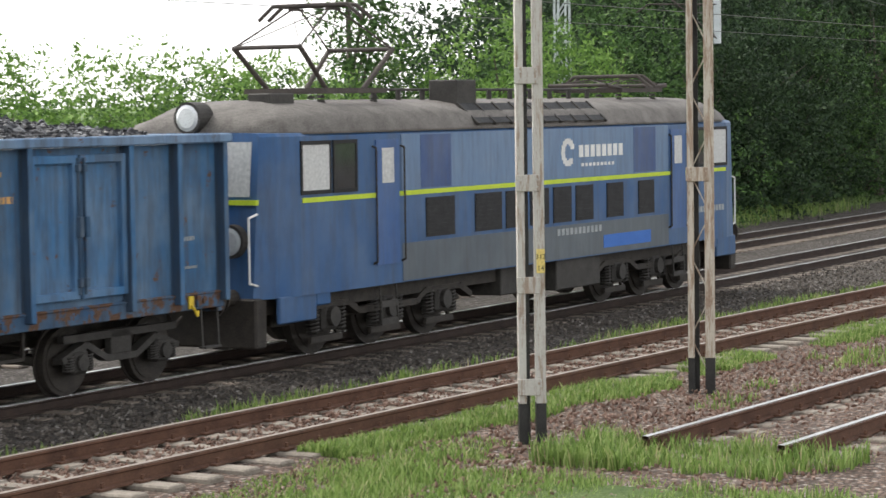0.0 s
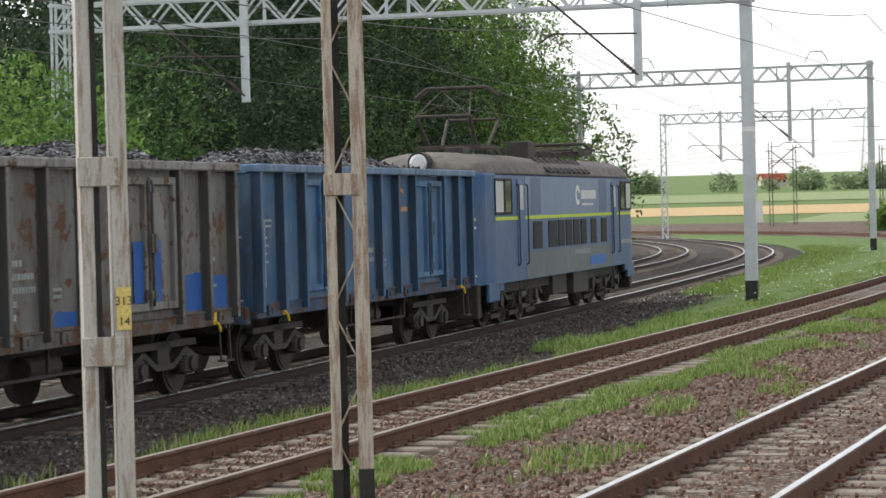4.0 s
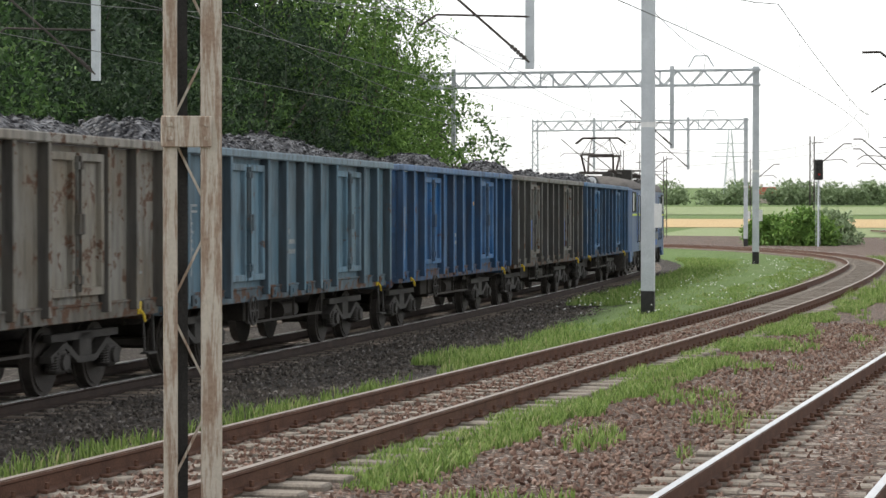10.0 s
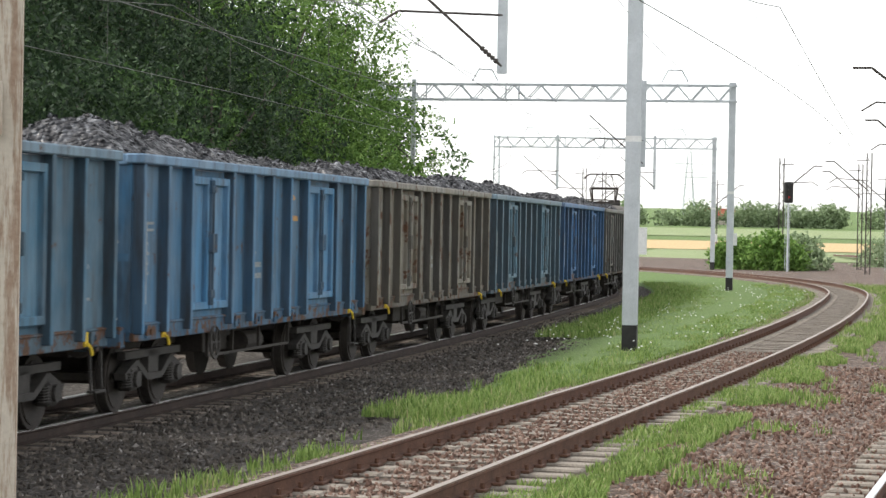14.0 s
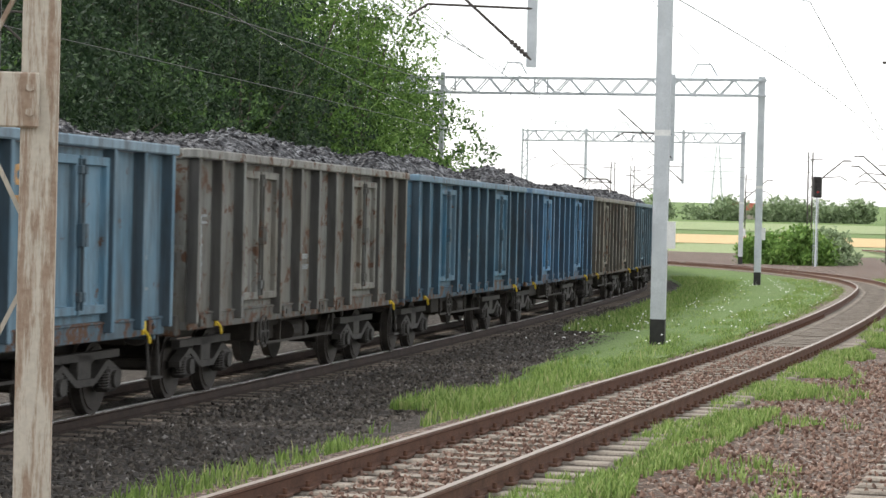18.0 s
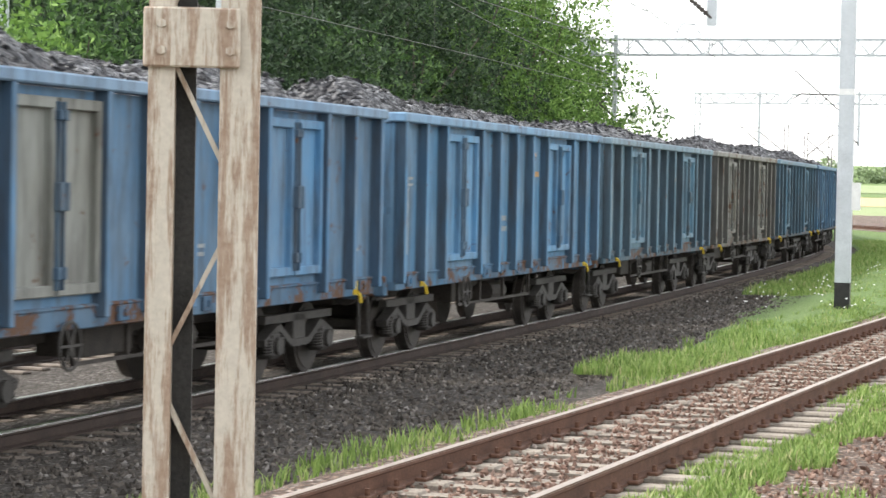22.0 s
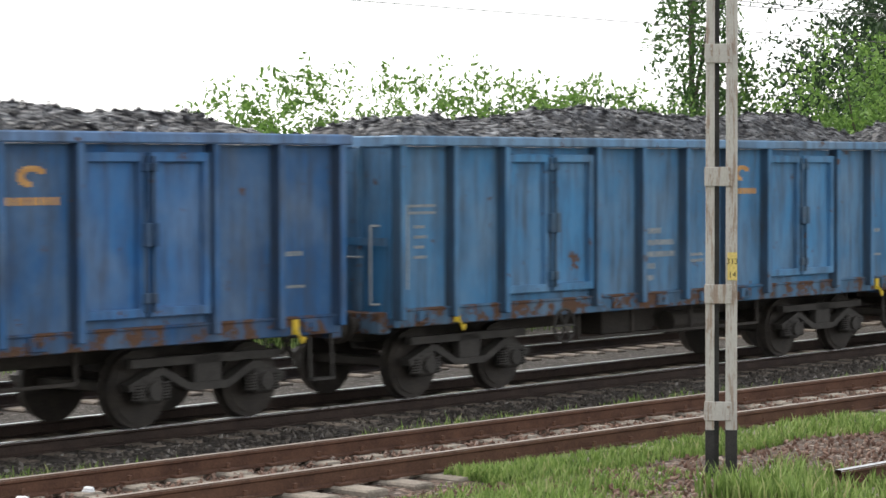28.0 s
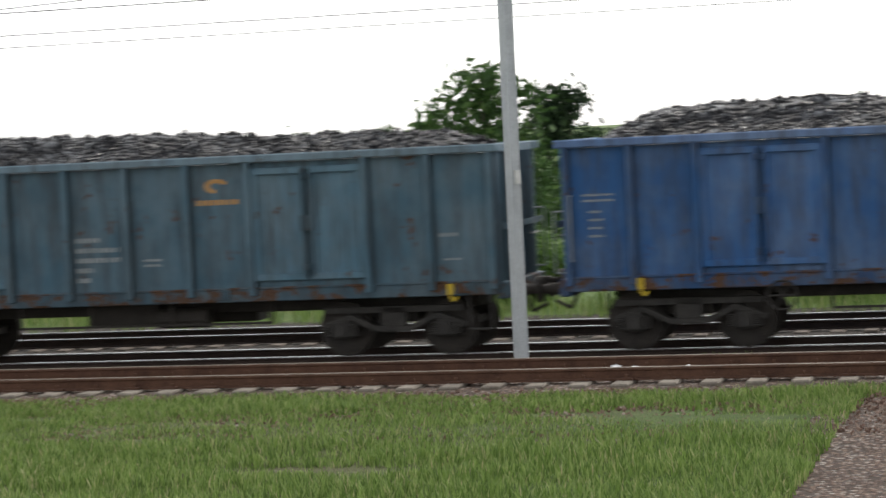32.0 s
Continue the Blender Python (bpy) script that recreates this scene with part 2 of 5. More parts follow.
def islands(name, stops, rough=0.7, glow=0.25):
    """Leaves and blades: each one its own shade, and a little light shining through."""
    m, t, b = start(name, rough)
    g = t.nodes.new("ShaderNodeNewGeometry")
    col = ramp(t, g.outputs["Random Per Island"], stops)
    t.links.new(col, b.inputs["Base Color"])
    tr = t.nodes.new("ShaderNodeBsdfTranslucent")
    t.links.new(col, tr.inputs[0])
    ms = node(t, "ShaderNodeMixShader", Fac=glow)
    t.links.new(b.outputs[0], ms.inputs[1])
    t.links.new(tr.outputs[0], ms.inputs[2])
    t.links.new(ms.outputs[0], t.nodes["Material Output"].inputs[0])
    return m


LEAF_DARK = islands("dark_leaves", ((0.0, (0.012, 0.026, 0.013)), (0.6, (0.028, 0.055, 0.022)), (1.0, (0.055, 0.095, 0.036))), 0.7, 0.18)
LEAF_MID = islands("green_leaves", ((0.0, (0.028, 0.06, 0.018)), (0.6, (0.06, 0.12, 0.034)), (1.0, (0.115, 0.195, 0.055))))
LEAF_LIGHT = islands("light_leaves", ((0.0, (0.0805, 0.149, 0.0345)), (0.6, (0.138, 0.253, 0.0517)), (1.0, (0.23, 0.356, 0.092))))
BLADES = islands("grass_blades", ((0.0, (0.09, 0.15, 0.035)), (0.55, (0.2, 0.3, 0.075)), (0.9, (0.3, 0.38, 0.13)), (1.0, (0.44, 0.4, 0.22))), 0.7, 0.35)
# distance haze is put into these leaf colours, paler and greyer
LEAF_HAZE = islands("haze_tinted_leaves", ((0.0, (0.16, 0.22, 0.12)), (0.6, (0.24, 0.31, 0.17)), (1.0, (0.33, 0.4, 0.24))))
PETALS = surface("white_petals", (0.7, 0.7, 0.66), (0.82, 0.82, 0.78), 6.0, 0.8)


def meadow(name, dark, light, extra):
    m, t, b = start(name, 0.95)
    c = where(t)
    a = noise_of(t, c, 0.12, 6.0, 0.6)
    f = noise_of(t, c, 3.5, 5.0, 0.7)
    g = noise_of(t, c, 28.0, 3.0, 0.7)
    col = ramp(t, f, ((0.3, dark), (0.7, light)))
    col = mix(t, ramp(t, a, ((0.45, (0, 0, 0)), (0.62, (0.8, 0.8, 0.8)))), col, extra)
    col = mix(t, 0.4, col, ramp(t, g, ((0.35, tuple(v * 0.5 for v in dark)), (0.7, tuple(v * 1.2 for v in light)))))
    t.links.new(col, b.inputs["Base Color"])
    bump(t, b, g, 0.8, 0.05)
    return m


MEADOW = meadow("meadow", (0.07, 0.115, 0.032), (0.15, 0.23, 0.07), (0.14, 0.19, 0.07))
FIELD = meadow("ripe_field", (0.42, 0.30, 0.15), (0.55, 0.41, 0.22), (0.48, 0.36, 0.19))
# green lightened and greyed: the haze of distance is in the colour
FAR_GREEN = meadow("haze_tinted_field", (0.17, 0.22, 0.1), (0.27, 0.33, 0.16), (0.26, 0.28, 0.15))
WEEDY = meadow("weedy_ground", (0.05, 0.085, 0.025), (0.12, 0.17, 0.05), (0.15, 0.11, 0.08))


# ---- building helpers ----
def part(name, bm, material, parent=None, label="", smooth=False):
    """Links a bmesh as one mesh object under a thing or a part."""
    me = bpy.data.meshes.new(name)
    bm.to_mesh(me)
    bm.free()
    me.materials.append(material)
    if smooth:
        me.polygons.foreach_set("use_smooth", [True] * len(me.polygons))
    ob = new(name, me)
    ob.parent = parent
    if label:
        tagged(ob, label)
    return ob


def again(ob, parent, m):
    """The same mesh once more, as an object of its own."""
    o = ob.copy()
    scene.collection.objects.link(o)
    o.parent = parent
    o.matrix_basis = m
    return o


def sheet(name, verts, faces, material, parent=None, smooth=False):
    me = bpy.data.meshes.new(name)
    me.from_pydata([tuple(v) for v in verts], [], [tuple(f) for f in faces])
    me.materials.append(material)
    if smooth:
        me.polygons.foreach_set("use_smooth", [True] * len(me.polygons))
    me.update()
    ob = new(name, me)
    ob.parent = parent
    return ob


def box(bm, x0, x1, y0, y1, z0, z1, bevel=0.0):
    r = bmesh.ops.create_cube(bm, size=1.0, matrix=Matrix.Translation(((x0 + x1) / 2, (y0 + y1) / 2, (z0 + z1) / 2)) @ Matrix.Diagonal((x1 - x0, y1 - y0, z1 - z0, 1)))
    if bevel:
        vs = r["verts"]
        es = list({e for v in vs for e in v.link_edges})
        bmesh.ops.bevel(bm, geom=es, offset=bevel, segments=1, affect="EDGES")
    return bm


def boxes(*dims, bevel=0.0):
    bm = bmesh.new()
    for d in dims:
        box(bm, *d, bevel=bevel)
    return bm


def bar(bm, p, q, w, h=None, turn=0.0):
    """A square bar from p to q."""
    p, q = Vector(p), Vector(q)
    d = q - p
    m = Matrix.Translation((p + q) / 2) @ d.to_track_quat("Z", "Y").to_matrix().to_4x4() @ pose(0, 0, 0, 0, 0, turn) @ Matrix.Diagonal((w, h or w, d.length, 1))
    bmesh.ops.create_cube(bm, size=1.0, matrix=m)
    return bm


def tube(bm, p, q, r, r2=None, n=10):
    p, q = Vector(p), Vector(q)
    d = q - p
    bmesh.ops.create_cone(bm, cap_ends=True, segments=n, radius1=r, radius2=r if r2 is None else r2, depth=d.length,
                          matrix=Matrix.Translation((p + q) / 2) @ d.to_track_quat("Z", "Y").to_matrix().to_4x4())
    return bm


def path_tube(bm, pts, r, n=6):
    for a, b in zip(pts[:-1], pts[1:]):
        tube(bm, a, b, r, n=n)
    return bm


def ring(bm, m, radius, thick, n=18, k=6):
    """A torus."""
    vs = []
    for i in range(n):
        a = 2 * math.pi * i / n
        for j in range(k):
            b = 2 * math.pi * j / k
            rr = radius + thick * math.cos(b)
            vs.append(bm.verts.new(m @ Vector((rr * math.cos(a), rr * math.sin(a), thick * math.sin(b)))))
    for i in range(n):
        for j in range(k):
            bm.faces.new((vs[i * k + j], vs[(i + 1) % n * k + j], vs[(i + 1) % n * k + (j + 1) % k], vs[i * k + (j + 1) % k]))
    return bm


# ---- the tracks in plan ----
RAIL_Z = -0.37           # rail level of the main line; the near lines lie at 0
TRACKS = {               # heading at s = 0, bends (from s, 1 / radius), distance from the origin
    "main": (0.25691, ((-400, 0.0014236), (39.5, 0.00079), (99, 0.0043)), -13.19),
    "far": (0.25691, ((-400, 0.0014236), (39.5, 0.00079), (99, 0.0043)), -17.75),
    "near": (0.26081, ((-400, -0.00008), (39.5, 0.00133), (98, 0.0062)), -6.89),
    "shiny": (0.26081, ((-400, -0.00008), (60, 0.0008)), -1.84),
}
STEP = 0.5
PLAN = {}
for track_name, (th0, bends, off) in TRACKS.items():
    ss = np.arange(-140, 420.01, STEP)
    cur = np.zeros(len(ss))
    for s_from, k in bends:
        cur[ss >= s_from] = k
    cur[:280] = 0.0
    head = th0 - np.cumsum(cur) * STEP
    i0 = 280
    head = head - head[i0] + th0
    px = np.cumsum(np.sin(head)) * STEP
    py = np.cumsum(np.cos(head)) * STEP
    PLAN[track_name] = (ss, px - px[i0] + off * np.cos(head), py - py[i0] - off * np.sin(head), head, off)


def on_track(name, s, side=0.0):
    """Place and heading at s along a track, side metres to its right."""
    ss, px, py, head, _ = PLAN[name]
    h = np.interp(s, ss, head)
    return float(np.interp(s, ss, px) + side * np.cos(h)), float(np.interp(s, ss, py) - side * np.sin(h)), float(h)


def strip(name, track, s_list, profile, material, parent=None, wobble=0.0, smooth=False):
    """Sweeps a cross-section (side, z) along a track."""
    vs, fs = [], []
    k = len(profile)
    for s in s_list:
        x, y, h = on_track(track, s)
        for a, z in profile:
            j = wobble * noise.noise(Vector((s * 0.6, a * 3.1, z * 5))) if wobble else 0.0
            vs.append((x + (a + j) * math.cos(h), y - (a + j) * math.sin(h), z + 0.25 * j))
    for i in range(len(s_list) - 1):
        for j in range(k - 1):
            fs.append((i * k + j, i * k + j + 1, (i + 1) * k + j + 1, (i + 1) * k + j))
    return sheet(name, vs, fs, material, parent, smooth)


def steps(a, b, near=1.0, far=3.0):
    out, s = [], a
    while s < b:
        out.append(s)
        s += near if -30 < s < 130 else far
    return out + [b]


# ---- ground ----
def rise_at(x, y):
    """Height of the land: flat near the line, rising to low hills far off."""
    return -0.62 + max(0.0, y - 300 + min(0.0, x + 100) * 1.5) * 0.014


gx = [-2600, -2000, -1500, -1100, -850, -650, -500, -400, -300, -200, -100, 0, 100, 200, 300, 400, 500, 650, 850, 1100, 1500, 2000, 2600]
gv, gf = [], []
for y in gx:
    for x in gx:
        gv.append((x, y, rise_at(x, y)))
n_g = len(gx)
for j in range(n_g - 1):
    for i in range(n_g - 1):
        gf.append((j * n_g + i, j * n_g + i + 1, (j + 1) * n_g + i + 1, (j + 1) * n_g + i))
ground = tagged(sheet("ground", gv, gf, MEADOW), "green meadow ground reaching the low far hills", kind="structure")


def field(name, label, cx, cy, w, d, turn, material, z):
    vs, fs, n = [], [], 14
    for j in range(n + 1):
        for i in range(n + 1):
            p = pose(cx, cy, 0, 0, 0, turn) @ Vector(((i / n - 0.5) * w, (j / n - 0.5) * d, 0))
            vs.append((p.x, p.y, rise_at(p.x, p.y) + z))
    for j in range(n):
        for i in range(n):
            fs.append((j * (n + 1) + i, j * (n + 1) + i + 1, (j + 1) * (n + 1) + i + 1, (j + 1) * (n + 1) + i))
    return tagged(sheet(name, vs, fs, material), label, kind="structure")


field("field_1", "ripe golden grain field beyond the railway", 60, 390, 240, 80, -8, FIELD, 0.08)
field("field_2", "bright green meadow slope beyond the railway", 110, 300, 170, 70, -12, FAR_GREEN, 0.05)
field("field_3", "far green field on a slope, paled by haze in its colour", 90, 560, 340, 150, -6, FAR_GREEN, 0.12)

# ---- ballast beds ----
S_ALL = steps(-130, 400)
bed_main = tagged(strip("ballast_1", "main", S_ALL, [(-9.2, -0.6), (-7.6, -0.585), (-6.6, -0.58), (-2.4, -0.575), (-1.7, -0.545), (-0.7, -0.55), (0.7, -0.55), (1.6, -0.55), (2.6, -0.53), (3.6, -0.47), (4.4, -0.38), (5.2, -0.33)], GREY_STONE, None, 0.1),
                  "dark grey crushed stone ballast under the main line", kind="structure")
bed_near = tagged(strip("ballast_2", "near", S_ALL, [(-2.9, -0.6), (-2.1, -0.36), (-1.6, -0.22), (-0.7, -0.208), (0.7, -0.208), (1.3, -0.215), (1.8, -0.235), (2.6, -0.25), (3.4, -0.235), (4.1, -0.21), (5.0, -0.178), (5.8, -0.178), (6.6, -0.2), (7.4, -0.24), (14, -0.26), (30, -0.28), (60, -0.3), (75, -0.62)], BROWN_STONE, None, 0.07),
                  "reddish brown crushed stone ballast between the near lines", kind="structure")
vv, vf = [], []
for s in steps(24, 300):
    xa, ya, _ = on_track("main", s, float(np.interp(s, (24, 55, 85), (4.4, 3.4, 2.3))))
    xb, yb, _ = on_track("near", s, -1.7)
    rise = min(1.0, (s - 24) / 22)
    for q in (0.0, 0.2, 0.4, 0.6, 0.8, 1.0):
        vv.append((xa + (xb - xa) * q, ya + (yb - ya) * q, -0.66 + 0.16 * rise + 0.29 * q + 0.1 * rise * math.sin(math.pi * q) + 0.05 * noise.noise(Vector((s * 0.4, q * 4, 0)))))
for i in range(len(vv) // 6 - 1):
    for j in range(5):
        vf.append((i * 6 + j, i * 6 + j + 1, i * 6 + j + 7, i * 6 + j + 6))
verge = tagged(sheet("verge", vv, vf, MEADOW), "grassy verge between the curving lines", kind="structure")

lawn = tagged(strip("lawn", "near", steps(-9.5, 3.4, 0.5), [(2.3, -0.27), (3.4, -0.222), (5.0, -0.165), (5.8, -0.165), (7.4, -0.225), (14, -0.245), (26, -0.265), (27, -0.36)], WEEDY, None, 0.1),
              "grassy ground between the siding and the platform", kind="structure")


# ---- rails and sleepers ----
RAIL_PROFILE = [(-0.036, 0.0), (-0.036, -0.035), (-0.01, -0.05), (-0.01, -0.14), (-0.07, -0.155), (-0.07, -0.172), (0.07, -0.172), (0.07, -0.155), (0.01, -0.14), (0.01, -0.05), (0.036, -0.035), (0.036, 0.0)]


def sleeper_mesh():
    bm = bmesh.new()
    for y0, y1 in ((-1.3, -0.42), (0.42, 1.3)):
        box(bm, -0.13, 0.13, y0, y1, -0.34, -0.165, 0.02)
    box(bm, -0.11, 0.11, -0.43, 0.43, -0.34, -0.185, 0.0)
    return bm


def clip_mesh():
    bm = boxes((-0.09, 0.09, 0.06, 0.15, -0.165, -0.135), (-0.09, 0.09, -0.15, -0.06, -0.165, -0.135), bevel=0.006)
    for y in (-0.105, 0.105):
        tube(bm, (0, y, -0.135), (0, y, -0.085), 0.022, n=6)
    return bm


def lay_track(name, track, label, z, s0, s1, head_material, sleeper_material, pieces, spacing=0.62, fitted=True):
    t = tagged(new(name), label, kind="structure")
    for side in (-0.7525, 0.7525):
        body = strip("rail", track, steps(s0, s1), [(side + a, z + b) for a, b in RAIL_PROFILE], RAIL_RUST if fitted else RAIL_DARK, t, 0.0)
        top = strip("rail_head", track, steps(s0, s1), [(side - 0.0365, z - 0.012), (side - 0.034, z + 0.002), (side, z + 0.004), (side + 0.034, z + 0.002), (side + 0.0365, z - 0.012)], head_material, body)
    first = part("sleeper", sleeper_mesh(), sleeper_material, t)
    clip = part("rail_clip", clip_mesh(), RAIL_RUST, t)
    if not fitted:
        bpy.data.objects.remove(clip)
    n, s = 0, pieces[0]
    rng = random.Random(len(track))
    while s < pieces[1] and n < 298:
        x, y, h = on_track(track, s + rng.uniform(-0.02, 0.02))
        m = pose(x, y, z + rng.uniform(-0.008, 0.004), 0, 0, 90 - math.degrees(h) + rng.uniform(-0.8, 0.8))
        o = first if n == 0 else again(first, t, m)
        o.matrix_basis = m
        if fitted and n < 140:
            for side in (-0.7525, 0.7525):
                x, y, h = on_track(track, s, side)
                c = clip if n == 0 and side < 0 else again(clip, t, pose(0, 0, 0))
                c.matrix_basis = pose(x, y, z, 0, 0, 90 - math.degrees(h))
        n += 1
        s += spacing
    vs, fs = [], []
    for a, b in ((s0, pieces[0]), (s, s1)):
        q = a
        while q < b:
            x, y, h = on_track(track, q)
            for dx, dy in ((-1.3, -0.13), (1.3, -0.13), (1.3, 0.13), (-1.3, 0.13)):
                vs.append((x + dx * math.cos(h) + dy * math.sin(h), y - dx * math.sin(h) + dy * math.cos(h), z - 0.168))
            k = len(vs)
            fs.append((k - 4, k - 3, k - 2, k - 1))
            q += spacing
    if fs:
        tagged(sheet("far_sleepers", vs, fs, sleeper_material, t), kind="stuff")
    return t


lay_track("track_1", "main", "main line track with dark worn rails and concrete sleepers", RAIL_Z, -120, 380, STEEL_BRIGHT, SLEEPER_DARK, (-30, 140), 0.62, False)
lay_track("track_2", "near", "rusty siding track with pale concrete sleepers", 0.0, -120, 330, RAIL_HEAD, SLEEPER, (-14, 168), 0.6)
lay_track("track_3", "shiny", "platform track with a polished silver rail head", 0.0, 5.5, 330, STEEL_BRIGHT, SLEEPER, (5.7, 130), 0.6)
lay_track("track_4", "far", "further main line track behind the train", RAIL_Z, -120, 380, STEEL_BRIGHT, SLEEPER_DARK, (-30, 140), 0.62, False)


# ---- open coal wagons ----
HALF, SIDE, LOW, TOP = 6.4, 1.37, 1.22, 3.45
DOOR_AT = (-3.22, 3.22)          # middles of the door openings
DOOR_W = 0.93


def coal_heap(seed):
    """A load of broken coal with its own humps, filling the wagon's box."""
    rng = random.Random(seed)
    lift = 0.24 if seed < 6 else 0.38
    nx, ny = 84, 22
    humps = [(rng.uniform(-5.4, 5.4), rng.uniform(-0.5, 0.5), rng.uniform(1.0, 2.4), rng.uniform(0.03, 0.15)) for _ in range(7)]
    vs, fs = [], []
    for i in range(nx + 1):
        x = -6.25 + 12.5 * i / nx
        for j in range(ny + 1):
            y = -1.3 + 2.6 * j / ny
            edge = min(1.0, (1.3 - abs(y)) / 0.9, (6.25 - abs(x)) / 0.9)
            h = sum(a * math.exp(-((x - cx) / w) ** 2 - ((y - cy) / 1.0) ** 2) for cx, cy, w, a in humps)
            lump = 0.09 * noise.noise(Vector((x * 2.1, y * 2.1, seed))) + 0.075 * noise.noise(Vector((x * 6, y * 6, seed + 4))) + 0.05 * noise.noise(Vector((x * 14, y * 14, seed)))
            z = 3.26 + edge * (lift + h) + lump * min(1.0, edge + 0.3)
            vs.append((x, y, z))
    for i in range(nx):
        for j in range(ny):
            a = i * (ny + 1) + j
            fs.append((a, a + ny + 1, a + ny + 2, a + 1))
    base = len(vs)
    for k in range(1500):
        x, y = rng.uniform(-6.1, 6.1), rng.uniform(-1.15, 1.15)
        i, j = int((x + 6.25) / 12.5 * nx), int((y + 1.3) / 2.6 * ny)
        z = vs[i * (ny + 1) + j][2]
        r = rng.uniform(0.03, 0.085)
        q = Euler((rng.uniform(0, 6), rng.uniform(0, 6), rng.uniform(0, 6))).to_matrix()
        b = len(vs)
        for p in ((1, 0, 0), (-0.8, 0.2, 0), (0, 1, 0.2), (0.1, -1, 0), (0, 0, 0.8), (0.2, 0, -0.8)):
            vs.append(tuple(Vector((x, y, z)) + q @ Vector(p) * r))
        for f in ((0, 2, 4), (2, 1, 4), (1, 3, 4), (3, 0, 4), (2, 0, 5), (1, 2, 5), (3, 1, 5), (0, 3, 5)):
            fs.append(tuple(b + v for v in f))
    return vs, fs


def coil(bm, radius, thick, height, turns, k=5):
    """A coil spring in one piece."""
    n = turns * 9
    rows_ = []
    for i in range(n + 1):
        a = 2 * math.pi * turns * i / n
        rows_.append([bm.verts.new(((radius + thick * math.cos(2 * math.pi * j / k)) * math.cos(a), (radius + thick * math.cos(2 * math.pi * j / k)) * math.sin(a), height * i / n + thick * math.sin(2 * math.pi * j / k))) for j in range(k)])
    for a, b in zip(rows_[:-1], rows_[1:]):
        for j in range(k):
            bm.faces.new((a[j], b[j], b[(j + 1) % k], a[(j + 1) % k]))
    return bm


def bogie(parent, x, masters):
    b = part("bogie", boxes((-0.35, 0.35, -0.85, 0.85, 0.55, 0.72), (-1.2, -1.05, -0.9, 0.9, 0.42, 0.55), (1.05, 1.2, -0.9, 0.9, 0.42, 0.55), bevel=0.02), RUNNING, parent)
    b.matrix_basis = pose(x, 0, 0)
    if not masters:
        bm = bmesh.new()
        for p, q in (((-1.25, 0, 0.5), (-0.75, 0, 0.68)), ((-0.75, 0, 0.68), (-0.3, 0, 0.46)), ((-0.3, 0, 0.46), (0.3, 0, 0.46)), ((0.3, 0, 0.46), (0.75, 0, 0.68)), ((0.75, 0, 0.68), (1.25, 0, 0.5))):
            bar(bm, p, q, 0.09, 0.16, 90)
        bar(bm, (-1.2, 0, 0.78), (1.2, 0, 0.78), 0.1, 0.12, 90)
        box(bm, -0.22, 0.22, -0.06, 0.06, 0.5, 0.82, 0.01)
        masters["frame"] = bm_mesh(bm, "side_frame", GREY_DIRT)
        bm = bmesh.new()
        tube(bm, (0, -0.065, 0), (0, 0.065, 0), 0.46, n=28)
        tube(bm, (0, -0.085, 0), (0, -0.065, 0), 0.4, n=24)
        tube(bm, (0, 0.06, 0), (0, 0.09, 0), 0.49, n=28)
        tube(bm, (0, -0.12, 0), (0, 0.7, 0), 0.085, n=12)
        masters["wheel"] = bm_mesh(bm, "wheel", RUNNING)
        bm = bmesh.new()
        box(bm, -0.17, 0.17, -0.1, 0.12, -0.16, 0.17, 0.04)
        tube(bm, (0, -0.15, 0), (0, -0.1, 0), 0.11, n=12)
        masters["axle_box"] = bm_mesh(bm, "axle_box", GREY_DIRT)
        bm = bmesh.new()
        coil(bm, 0.07, 0.017, 0.21, 6)
        masters["spring"] = bm_mesh(bm, "spring", GREY_DIRT)
    for side in (-1, 1):
        put(masters["frame"], "side_frame", b, pose(0, 1.02 * side, 0))
        for dx in (-0.9, 0.9):
            put(masters["wheel"], "wheel", b, pose(dx, 0.78 * side, 0.46, 0, 0, 180 if side > 0 else 0))
            put(masters["axle_box"], "axle_box", b, pose(dx, 1.02 * side, 0.46, 0, 0, 180 if side > 0 else 0))
            for sx in (-0.2, 0.2):
                put(masters["spring"], "spring", b, pose(dx + sx, 1.06 * side, 0.34))
    return b


def bm_mesh(bm, name, material):
    me = bpy.data.meshes.new(name)
    bm.to_mesh(me)
    bm.free()
    me.materials.append(material)
    return me


def put(mesh, name, parent, m):
    o = new(name, mesh)
    o.parent = parent
    o.matrix_basis = m
    return o


def door_leaf():
    """A steel leaf: raised frame, deep set panel, all in one piece."""
    bm = bmesh.new()
    w = DOOR_W / 2
    loops = []
    for x, z0, z1, y in ((w, 1.34, 3.22, 0.012), (w, 1.34, 3.22, -0.062), (w - 0.012, 1.352, 3.208, -0.074), (w - 0.088, 1.44, 3.12, -0.074), (w - 0.1, 1.45, 3.11, -0.062), (w - 0.1, 1.45, 3.11, 0.004)):
        loops.append([bm.verts.new(p) for p in ((-x, y, z0), (x, y, z0), (x, y, z1), (-x, y, z1))])
    for p, q in zip(loops[:-1], loops[1:]):
        for j in range(4):
            bm.faces.new((p[j], p[(j + 1) % 4], q[(j + 1) % 4], q[j]))
    bm.faces.new(loops[-1])
    return bm


def rib_mesh():
    bm = bmesh.new()
    box(bm, -0.05, 0.05, -0.15, 0.0, 1.1, 3.34, 0.012)
    box(bm, -0.075, 0.075, -0.015, 0.0, 1.12, 3.34)
    return bm


